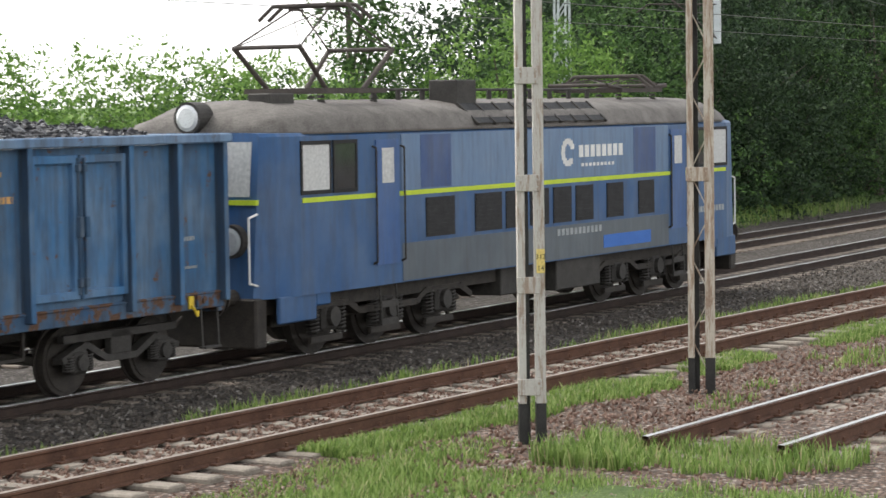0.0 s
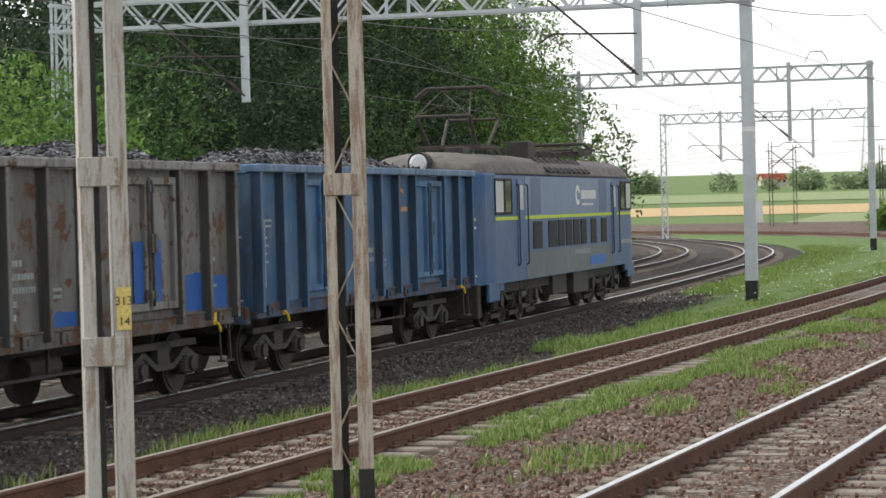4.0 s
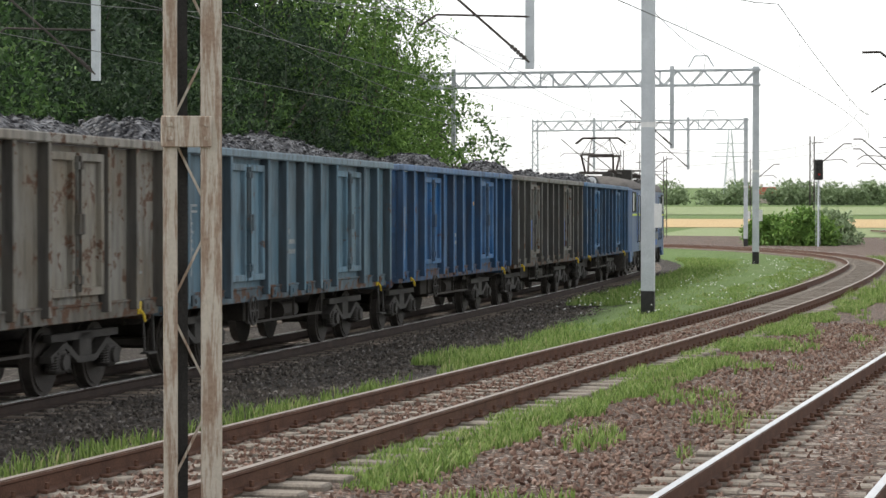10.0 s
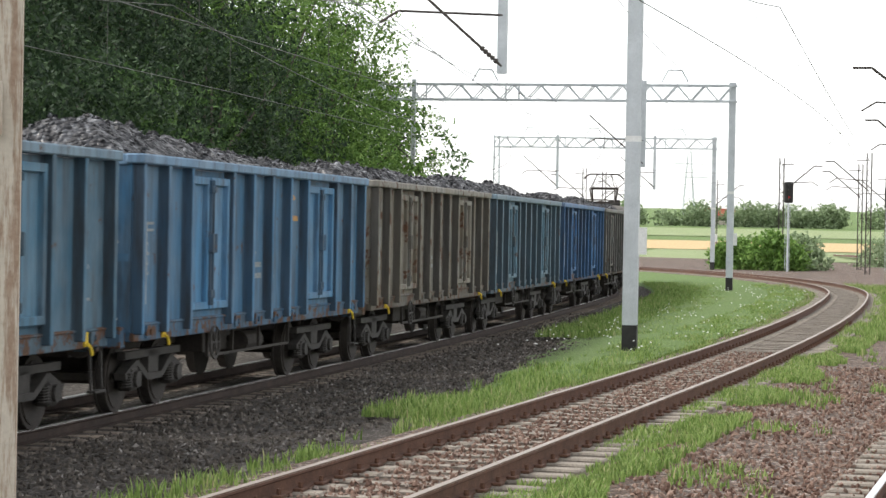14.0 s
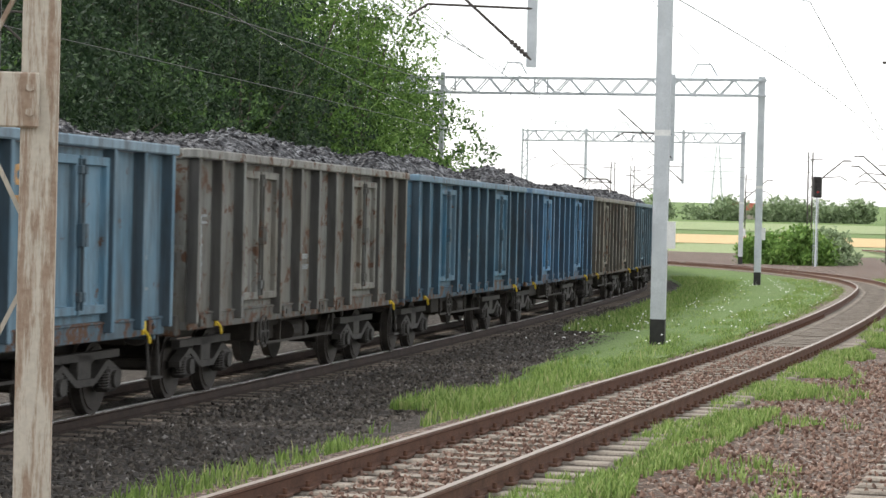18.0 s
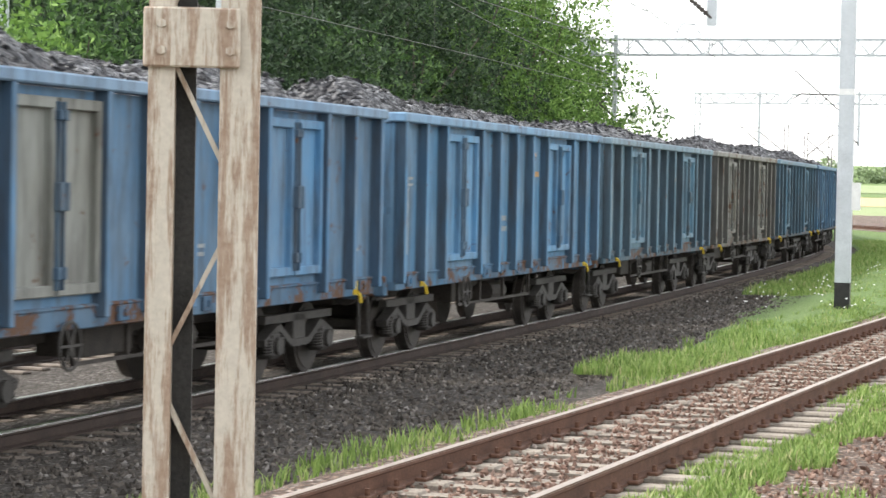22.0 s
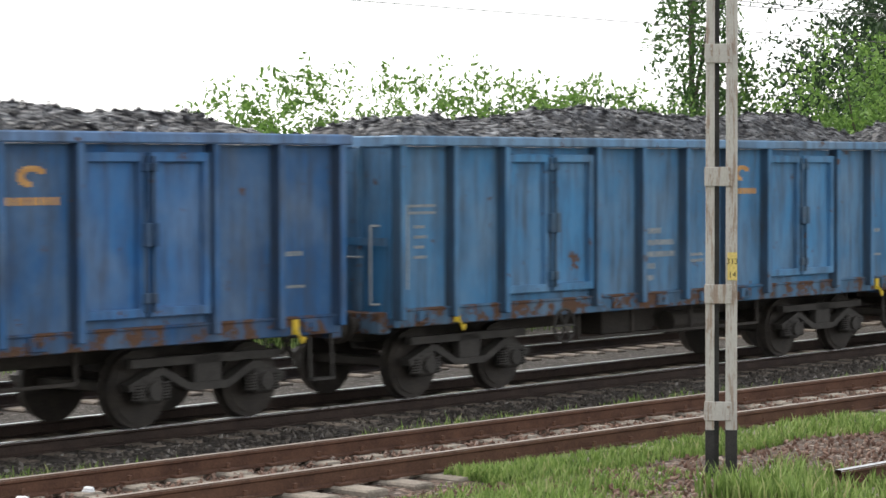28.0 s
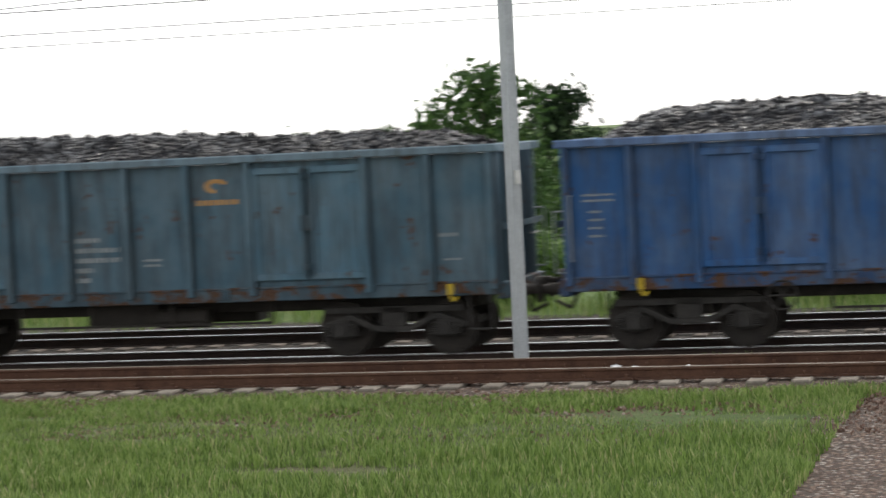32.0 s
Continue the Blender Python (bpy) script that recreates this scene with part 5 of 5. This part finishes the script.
def signal_mast(x, y, h, lit):
    s = tagged(new("railway_signal"), "tall railway signal with a dark round-topped head", "signal")
    s.matrix_basis = pose(x, y, -0.5, 0, 0, 188)
    bm = bmesh.new()
    tube(bm, (0, 0, 0), (0, 0, h), 0.07, 0.06)
    part("pole", bm, GALV, s)
    bm = boxes((-0.32, 0.32, -0.05, 0.2, h - 1.5, h), bevel=0.08)
    hd = part("signal_head", bm, BLACK_PAINT, s)
    for k in range(4):
        bm = bmesh.new()
        tube(bm, (0, 0.2, h - 0.22 - k * 0.35), (0, 0.32, h - 0.22 - k * 0.35), 0.11, 0.12)
        part("hood", bm, BLACK_PAINT, hd)
    bm = bmesh.new()
    tube(bm, (0, 0.2, h - 1.1), (0, 0.215, h - 1.1), 0.085)
    part("lens", bm, SIGNAL_RED, hd, "red glass lens")
    bm = bmesh.new()
    for k in range(int(h / 0.3) - 6):
        bar(bm, (-0.16, -0.1, 0.5 + k * 0.3), (0.16, -0.1, 0.5 + k * 0.3), 0.02)
    for x in (-0.16, 0.16):
        bar(bm, (x, -0.1, 0.3), (x, -0.1, h - 1.4), 0.025)
    part("ladder", bm, GALV, s)


signal_mast(25.6, 172, 6.6, True)
signal_mast(33.5, 176, 6.4, True)


# ---- trees and bushes ----
def leaf_mesh(name, lobes, count, size, material, seed, parent, droop=0.0):
    """A crown: leaves in small sprays, gathered in uneven lobes with gaps."""
    rng = np.random.RandomState(seed)
    weights = np.array([l[3] ** 2 for l in lobes])
    pick = rng.choice(len(lobes), count, p=weights / weights.sum())
    c = np.array([l[:3] for l in lobes])[pick]
    r = np.array([l[3] for l in lobes])[pick]
    d = rng.normal(size=(count, 3))
    d /= np.linalg.norm(d, axis=1)[:, None]
    rad = r * (0.62 + 0.42 * rng.rand(count) ** 0.6)
    bump_ = np.array([noise.noise(Vector(v * 2.3 + seed)) for v in d])
    pos = c + d * (rad * (1 + 0.3 * bump_))[:, None] * np.array([1, 1, 0.85])
    n_leaf = 9
    total = count * n_leaf
    base = np.repeat(pos, n_leaf, axis=0) + rng.normal(size=(total, 3)) * size * 1.15 - np.array([0, 0, 1]) * (droop * rng.rand(total))[:, None]
    a = rng.normal(size=(total, 3))
    a /= np.linalg.norm(a, axis=1)[:, None]
    b = np.cross(a, rng.normal(size=(total, 3)))
    b /= np.linalg.norm(b, axis=1)[:, None]
    s = size * (0.55 + 0.7 * rng.rand(total))[:, None]
    v = np.empty((total * 4, 3))
    v[0::4] = base - a * s
    v[1::4] = base - b * s * 0.45
    v[2::4] = base + a * s
    v[3::4] = base + b * s * 0.45
    me = bpy.data.meshes.new(name)
    me.vertices.add(total * 4)
    me.vertices.foreach_set("co", v.ravel())
    me.loops.add(total * 4)
    me.loops.foreach_set("vertex_index", np.arange(total * 4, dtype=np.int32))
    me.polygons.add(total)
    me.polygons.foreach_set("loop_start", np.arange(0, total * 4, 4, dtype=np.int32))
    me.update()
    me.validate()
    me.materials.append(material)
    o = new(name, me)
    o.parent = parent
    return o


def tree(x, y, h, wide, seed, material, count, size, label, category="tree", low=0.12, z=-0.55, droop=0.0):
    rng = random.Random(seed)
    t = tagged(new("tree" if category == "tree" else "bush"), label, category, "trees along the line" if category == "tree" else "bushes along the line")
    t.matrix_basis = pose(x, y, z, 0, 0, rng.uniform(0, 360))
    bm = bmesh.new()
    top = Vector((rng.uniform(-0.4, 0.4), rng.uniform(-0.4, 0.4), h * 0.8))
    tube(bm, (0, 0, -0.2), top * 0.5, h * 0.018 + 0.05, h * 0.012, n=8)
    tube(bm, top * 0.5, top, h * 0.012, 0.03, n=7)
    lobes = []
    n = 11 if category == "tree" else 7
    for k in range(n):
        q = low + (0.93 - low) * (k + rng.uniform(0, 0.8)) / n
        width = wide * (0.5 + 0.9 * math.sin(math.pi * min(0.97, q * 0.8 + 0.17)) ** 0.8) * 0.62
        a = rng.uniform(0, 6.28)
        out = width * rng.uniform(0.25, 0.75)
        end = Vector((out * math.cos(a), out * math.sin(a), h * q))
        lobes.append((end.x, end.y, end.z, max(0.5, width * rng.uniform(0.45, 0.75))))
        root = top * max(0.1, q * 0.75)
        tube(bm, root, end, 0.05 + h * 0.003, 0.015, n=5)
    lobes.append((top.x, top.y, h * 0.88, wide * 0.34))
    part("trunk", bm, BARK, t)
    leaf_mesh("crown", lobes, count, size, material, seed, t, droop)
    return t


def beside(s, side):
    x, y, _ = on_track("far", s, -side)
    return x, y


rt = random.Random(7)
k = 0
for s in np.arange(46, 122, 4.2):
    for row, (d0, hh) in enumerate(((7.5, 7.8), (12.5, 11.5), (18.5, 13.0))):
        x, y = beside(s + rt.uniform(-1.5, 1.5), d0 + rt.uniform(-1.0, 1.4))
        grow = 0.98 + 0.25 * rt.random()
        if s < (0, 57, 68)[row]:
            continue
        grow *= float(np.interp(s, (46, 62, 75, 88, 100, 110, 116, 121), (0.66, 0.72, 0.84, 1.12, 1.5, 1.75, 1.5, 0.8)))
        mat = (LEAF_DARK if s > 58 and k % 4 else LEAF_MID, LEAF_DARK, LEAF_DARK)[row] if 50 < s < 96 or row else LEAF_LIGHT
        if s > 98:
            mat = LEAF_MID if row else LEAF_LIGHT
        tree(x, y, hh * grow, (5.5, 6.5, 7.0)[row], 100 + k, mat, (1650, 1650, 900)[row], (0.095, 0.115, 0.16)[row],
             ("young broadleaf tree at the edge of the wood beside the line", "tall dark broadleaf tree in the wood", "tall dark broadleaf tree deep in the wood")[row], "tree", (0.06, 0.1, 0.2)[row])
        k += 1
x, y = beside(41, 9.5)
tree(x, y, 9.6, 2.6, 77, LEAF_MID, 800, 0.1, "tall birch with hanging branches at the end of the wood", "tree", 0.35, -0.55, 1.3)
x, y = beside(128, 6.0)
tree(x, y, 10.5, 4.2, 78, LEAF_MID, 420, 0.17, "thin airy young tree standing alone by the line", "tree", 0.15)
for i, s in enumerate(np.arange(-46, 40, 3.6)):
    x, y = beside(s + rt.uniform(-1, 1), 7.0 + rt.uniform(-0.8, 3.0))
    hgt = rt.uniform(1.2, 1.8) if s < 12 else rt.uniform(3.9, 5.0) * (0.75 if s < 21 else 1.0)
    tree(x, y, hgt, hgt * 0.95, 300 + i, LEAF_LIGHT if i % 3 else LEAF_MID, 1500, 0.08, "leafy green bush beyond the tracks", "bush", 0.05)
for i, s in enumerate(np.arange(-60, 60, 7.5)):
    x, y = beside(s + rt.uniform(-2, 2), 22 + rt.uniform(-3, 9))
    tree(x, y, rt.uniform(2.2, 3.2) if s < 15 else rt.uniform(3.4, 4.6), 3.6, 400 + i, LEAF_MID, 520, 0.13, "round green tree in gardens beyond the line", "tree", 0.08)
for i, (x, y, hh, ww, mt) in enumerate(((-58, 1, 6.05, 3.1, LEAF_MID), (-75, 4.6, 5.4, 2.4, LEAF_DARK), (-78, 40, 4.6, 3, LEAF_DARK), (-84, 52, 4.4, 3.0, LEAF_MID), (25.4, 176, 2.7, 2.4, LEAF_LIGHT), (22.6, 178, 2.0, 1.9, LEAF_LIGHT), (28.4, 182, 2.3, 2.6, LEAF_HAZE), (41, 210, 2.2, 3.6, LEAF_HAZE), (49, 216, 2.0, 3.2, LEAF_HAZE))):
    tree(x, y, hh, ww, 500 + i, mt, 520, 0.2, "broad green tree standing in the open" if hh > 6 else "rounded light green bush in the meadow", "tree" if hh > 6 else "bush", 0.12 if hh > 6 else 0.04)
lob = [(rt.uniform(-260, 330), 0, rt.uniform(2, 5), rt.uniform(4, 9)) for _ in range(130)]
woods = tagged(new("far_woods"), "line of far woods on the hill in haze-tinted leaves", "woods", "", "stuff")
woods.matrix_basis = pose(70, 700, 5.5, 0, 0, -8)
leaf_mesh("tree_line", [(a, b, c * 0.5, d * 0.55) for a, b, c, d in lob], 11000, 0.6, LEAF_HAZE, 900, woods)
woods = tagged(new("far_woods"), "line of far woods beyond the houses", "woods", "", "stuff")
woods.matrix_basis = pose(-260, 150, 0, 0, 0, 62)
leaf_mesh("tree_line", [(a, b, c * 0.3, d * 0.4) for a, b, c, d in lob], 6500, 0.5, LEAF_MID, 901, woods)


# ---- houses, masts and poles beyond ----
def house(x, y, w, d, eave, ridge, turn, label):
    h = tagged(new("house"), label, "house", "houses beyond the line")
    h.matrix_basis = pose(x, y, rise_at(x, y), 0, 0, turn)
    bm = boxes((-w / 2, w / 2, -d / 2, d / 2, 0, eave))
    vs = [bm.verts.new(p) for p in ((-w / 2, -d / 2, eave), (-w / 2, d / 2, eave), (-w / 2, 0, ridge - 0.15), (w / 2, -d / 2, eave), (w / 2, d / 2, eave), (w / 2, 0, ridge - 0.15))]
    bm.faces.new((vs[0], vs[1], vs[2])), bm.faces.new((vs[3], vs[5], vs[4]))
    part("wall", bm, WALL_HOUSE, h)
    bm = bmesh.new()
    for sg in (-1, 1):
        a = [bm.verts.new(p) for p in ((-w / 2 - 0.5, sg * (d / 2 + 0.6), eave - 0.35), (w / 2 + 0.5, sg * (d / 2 + 0.6), eave - 0.35), (w / 2 + 0.5, 0, ridge), (-w / 2 - 0.5, 0, ridge))]
        bm.faces.new(a)
    bmesh.ops.solidify(bm, geom=bm.faces[:], thickness=0.18)
    rf = part("roof", bm, ROOF_TILE, h, "red tiled gable roof")
    part("chimney", boxes((w * 0.12, w * 0.12 + 0.7, -0.4, 0.3, ridge - 0.8, ridge + 0.9)), WALL_HOUSE, rf)
    for i in range(4):
        for z in (1.2, 4.0):
            if z + 1.3 > eave:
                continue
            xx = -w / 2 + w * (i + 0.5) / 4
            wd = part("window", boxes((xx - 0.55, xx + 0.55, -d / 2 - 0.03, -d / 2 + 0.02, z, z + 1.3)), WHITE, h)
            part("pane", boxes((xx - 0.47, xx + 0.47, -d / 2 - 0.04, -d / 2 - 0.03, z + 0.08, z + 1.22)), GLASS_DARK, wd)
    wd = part("window", boxes((w / 2 - 0.02, w / 2 + 0.03, -0.5, 0.5, eave + 0.3, eave + 1.4)), WHITE, h)
    part("pane", boxes((w / 2 + 0.03, w / 2 + 0.04, -0.42, 0.42, eave + 0.38, eave + 1.32)), GLASS_DARK, wd)
    return h


house(-133, 228, 8, 6.5, 3.4, 6.2, -20, "tall plastered house with a red gable roof")
house(-178, 190, 7, 5.5, 3.0, 5.4, -12, "pale plastered house with a red roof")
house(92, 760, 12, 8, 3.2, 5.2, 10, "pale farm building far across the fields")
house(62, 880, 9, 7, 2.6, 4.8, 15, "small far house with a red roof")


def radio_mast(x, y, h):
    m = tagged(new("radio_mast"), "slim grey radio mast with red and white aerials", "mast")
    m.matrix_basis = pose(x, y, -0.6)
    bm = bmesh.new()
    tube(bm, (0, 0, 0), (0, 0, h * 0.72), 0.26, 0.2, n=10)
    tube(bm, (0, 0, h * 0.72), (0, 0, h), 0.2, 0.14, n=8)
    part("pole", bm, GALV, m)
    for q, r in ((0.55, 0.7), (0.74, 0.85), (0.8, 1.0), (0.95, 0.7)):
        bm = bmesh.new()
        for a in range(3):
            t = a * 2.1
            box(bm, r * math.cos(t) - 0.2, r * math.cos(t) + 0.2, r * math.sin(t) - 0.2, r * math.sin(t) + 0.2, h * q - 0.9, h * q + 0.9)
            bar(bm, (0, 0, h * q), (r * math.cos(t), r * math.sin(t), h * q), 0.12)
        part("aerial", bm, LATTICE if q > 0.6 else GALV, m)


radio_mast(-217, 65, 30)


def cross_pole(x, y, h):
    m = tagged(new("power_pole"), "dark wooden power pole with two crossarms", "pole")
    m.matrix_basis = pose(x, y, -0.6, 0, 0, 40)
    bm = bmesh.new()
    tube(bm, (0, 0, 0), (0, 0, h), 0.2, 0.12, n=8)
    part("pole", bm, BARK, m)
    bm = bmesh.new()
    bar(bm, (-1.2, 0, h - 1.5), (1.2, 0, h - 1.5), 0.14)
    bar(bm, (-0.6, 0, h - 0.5), (0.6, 0, h - 0.5), 0.12)
    part("crossarm", bm, BARK, m)


cross_pole(-84, 68, 8.2)
cross_pole(-112, 66, 8.4)
pylon = tagged(new("pylon"), "pale far electricity pylon in the haze", "pylon")
pylon.matrix_basis = pose(98, 890, -4)
bm = bmesh.new()
for sx in (-1, 1):
    for sy in (-1, 1):
        bar(bm, (3.2 * sx, 3.2 * sy, 0), (0.5 * sx, 0.5 * sy, 38), 0.25)
for k in range(12):
    z, r = k * 3.1, 3.2 - 2.7 * k * 3.1 / 38
    bar(bm, (-r, -r, z), (r, -r, z + 2.8), 0.14), bar(bm, (r, -r, z), (-r, -r, z + 2.8), 0.14)
part("lattice", bm, GALV, pylon)
bm = bmesh.new()
for z, a in ((28, 7), (33, 5.5)):
    bar(bm, (-a, 0, z), (a, 0, z), 0.3)
part("crossarm", bm, GALV, pylon)


# ---- grass, flowers, loose stones and litter ----
def scatter(name, label, spots, blade, material, seed, parent=None):
    """Grass: narrow bent blades at many places."""
    rng = np.random.RandomState(seed)
    p = np.array(spots)
    n = len(p)
    a = rng.rand(n) * 6.283
    hgt = blade * (0.5 + 0.9 * rng.rand(n)) * p[:, 3]
    wid = 0.006 + 0.007 * rng.rand(n)
    lean = hgt * (0.15 + 0.5 * rng.rand(n))
    d = np.stack([np.cos(a), np.sin(a), np.zeros(n)], 1)
    e = np.stack([-np.sin(a), np.cos(a), np.zeros(n)], 1)
    v = np.empty((n * 5, 3))
    v[0::5] = p[:, :3] - e * wid[:, None]
    v[1::5] = p[:, :3] + e * wid[:, None]
    mid = p[:, :3] + d * (lean * 0.3)[:, None] + np.array([0, 0, 1]) * (hgt * 0.6)[:, None]
    v[2::5] = mid + e * (wid * 0.8)[:, None]
    v[3::5] = mid - e * (wid * 0.8)[:, None]
    v[4::5] = p[:, :3] + d * lean[:, None] + np.array([0, 0, 1]) * hgt[:, None]
    i = np.arange(n) * 5
    faces = [(q, q + 1, q + 2, q + 3) for q in i.tolist()] + [(q + 3, q + 2, q + 4) for q in i.tolist()]
    return tagged(sheet(name, v, faces, material), label, "grass", "", "stuff")


def patchy(track, n, s0, s1, a, b, z, seed, cut, scale=0.35):
    """Places along a track between two sides, thinned into patches."""
    rng = np.random.RandomState(seed)
    out = []
    while len(out) < n:
        s = s0 + (s1 - s0) * rng.rand() ** 1.25
        side = a + (b - a) * rng.rand()
        k = noise.noise(Vector((s * scale, side * scale * 3.5, seed))) + 0.5 * noise.noise(Vector((s * 1.4, side * 2.5, seed)))
        edge = min(side - a, b - side) / (0.3 * (b - a))
        if k + min(1.0, edge) * 0.25 < cut:
            continue
        x, y, h = on_track(track, s, side)
        out.append((x, y, z, 0.6 + 0.6 * min(1.0, max(0.0, k - cut + 0.3))))
    return out


scatter("grass", "bright green grass strip beside the rusty siding", patchy("near", 40000, 4, 75, 0.98, 1.95, -0.24, 1, 0.06), 0.13, BLADES, 11)
scatter("grass", "sparse green weeds on the ballast between the lines", patchy("near", 16000, -30, 60, -2.2, -0.95, -0.3, 2, 0.12), 0.17, BLADES, 12)
scatter("grass", "wide green grass verge beside the siding", patchy("near", 30000, -24, 6, 1.3, 3.0, -0.25, 7, -0.12), 0.06, BLADES, 18)
scatter("grass", "deep green grass beside the platform edge", patchy("near", 120000, -9.6, 3.8, 2.2, 15.0, -0.25, 8, -0.2), 0.15, BLADES, 17)
scatter("grass", "tall weeds at the end of the platform track", patchy("shiny", 2500, 4.4, 6.2, -1.5, 1.5, -0.2, 10, -0.2), 0.2, BLADES, 20)
scatter("grass", "patches of green weeds in the brown gravel", patchy("near", 5000, -26, 60, 1.9, 4.0, -0.25, 3, 0.5), 0.16, BLADES, 13)
scatter("grass", "grassy verge between the curving lines", patchy("near", 34000, 34, 125, -3.2, -1.2, -0.33, 4, -0.2), 0.17, BLADES, 14)
scatter("grass", "green grass sloping down from the main line", patchy("main", 24000, 62, 130, 2.4, 5.6, -0.42, 9, -0.3), 0.17, BLADES, 19)
scatter("grass", "green grass strip right of the siding in the distance", patchy("near", 16000, 60, 125, 1.0, 6.0, -0.25, 5, -0.1), 0.24, BLADES, 15)
scatter("grass", "rough grass beyond the far track", patchy("far", 30000, -50, 70, -9.5, -3.2, -0.6, 6, -0.15), 0.42, BLADES, 16)
flowers = bmesh.new()
rf_ = random.Random(5)
for _ in range(360):
    s, side = rf_.uniform(50, 118), rf_.uniform(-5.4, -1.4)
    if noise.noise(Vector((s * 0.3, side * 0.8, 2))) < -0.05:
        continue
    x, y, h = on_track("near", s, side)
    z = -0.1 + rf_.uniform(-0.08, 0.1)
    bmesh.ops.create_cone(flowers, cap_ends=True, segments=6, radius1=0.026, radius2=0.012, depth=0.02, matrix=pose(x, y, z))
tagged(part("flowers", flowers, PETALS), "small white meadow flowers in the verge", "flowers", "", "stuff")


def stones(name, label, track, n, s0, s1, a, b, z, seed, size):
    rng = np.random.RandomState(seed)
    shape = np.array([(1, 0.1, 0), (-0.9, -0.2, 0.1), (0.1, 0.8, 0), (0, -0.75, 0.1), (0.1, 0, 0.65), (0, 0.1, -0.5)])
    tri = np.array([(0, 2, 4), (2, 1, 4), (1, 3, 4), (3, 0, 4), (2, 0, 5), (1, 2, 5), (3, 1, 5), (0, 3, 5)])
    vs = np.empty((n * 6, 3))
    fs = np.empty((n * 8, 3), dtype=int)
    for i in range(n):
        s = s0 + (s1 - s0) * rng.rand() ** 1.4
        side = a + (b - a) * rng.rand()
        x, y, h = on_track(track, s, side)
        m = np.array(Euler(rng.rand(3) * 6.28).to_matrix())
        zi = z if isinstance(z, float) else float(np.interp(side, *z))
        vs[i * 6:i * 6 + 6] = (shape * (size * (0.5 + 0.8 * rng.rand(1, 3)))) @ m.T + (x, y, zi + 0.012 * rng.rand())
        fs[i * 8:i * 8 + 8] = tri + i * 6
    me_ob = sheet(name, vs.tolist(), fs.tolist(), GREY_PIECES if track == "main" else STONE_PIECES)
    return tagged(me_ob, label, "stones", "", "stuff")


GREY_PIECES = islands("grey_stone_pieces", ((0.0, (0.036, 0.031, 0.027)), (0.45, (0.084, 0.072, 0.061)), (0.9, (0.15, 0.132, 0.113)), (1.0, (0.28, 0.26, 0.24))), 0.95, 0.0)
STONE_PIECES = islands("stone_pieces", ((0.0, (0.10, 0.058, 0.044)), (0.45, (0.2, 0.125, 0.095)), (0.9, (0.28, 0.2, 0.16)), (1.0, (0.36, 0.31, 0.27))), 0.95, 0.0)
stones("loose_stones", "loose brown ballast stones between the near tracks", "near", 15000, -14, 48, 1.4, 4.6, -0.225, 21, 0.038)
stones("loose_stones", "brown ballast stones between the sleepers of the siding", "near", 11000, -14, 52, -0.72, 0.72, -0.186, 22, 0.034)
stones("loose_stones", "ballast stones along the platform track", "shiny", 5000, -6, 40, -1.6, 1.4, -0.178, 23, 0.038)
stones("loose_stones", "dark ballast stones on the shoulder of the main line", "main", 24000, -22, 85, 1.0, 4.7, ((0.7, 1.6, 2.6, 3.6, 4.4, 5.2), (-0.55, -0.55, -0.53, -0.47, -0.38, -0.33)), 24, 0.046)

for x, y, a, w in ((-7.28, 1.9, 20, 0.2), (-7.05, 2.15, 70, 0.12), (-6.9, 2.9, 10, 0.1)):
    bm = boxes((-w / 2, w / 2, -w * 0.32, w * 0.32, 0, 0.035), (-w * 0.4, w * 0.45, -w * 0.25, w * 0.3, 0.03, 0.055), bevel=0.008)
    o = tagged(part("litter", bm, PAPER), "crumpled white litter lying between the rails", "litter", "litter on the siding")
    o.matrix_basis = pose(x, y, -0.175, 6, 4, a)


def train_rows(offset):
    """Rows for a vehicle whose middle lies offset metres ahead of the coupling behind the locomotive."""
    rows = []
    for t in np.arange(0, 32.01, 1.0):
        s = float(np.interp(t, RUN_T, RUN_S)) + offset
        x0, y0, _ = on_track("main", s - 4.5)
        x1, y1, _ = on_track("main", s + 4.5)
        x, y, _ = on_track("main", s)
        rows.append((float(t), pose(0.5 * x + 0.25 * (x0 + x1), 0.5 * y + 0.25 * (y0 + y1), RAIL_Z + 0.004, 0, 0, math.degrees(math.atan2(y1 - y0, x1 - x0)))))
    return rows


def motions():
    for thing, offset in MOVING:
        walk(thing, train_rows(offset))


motions()
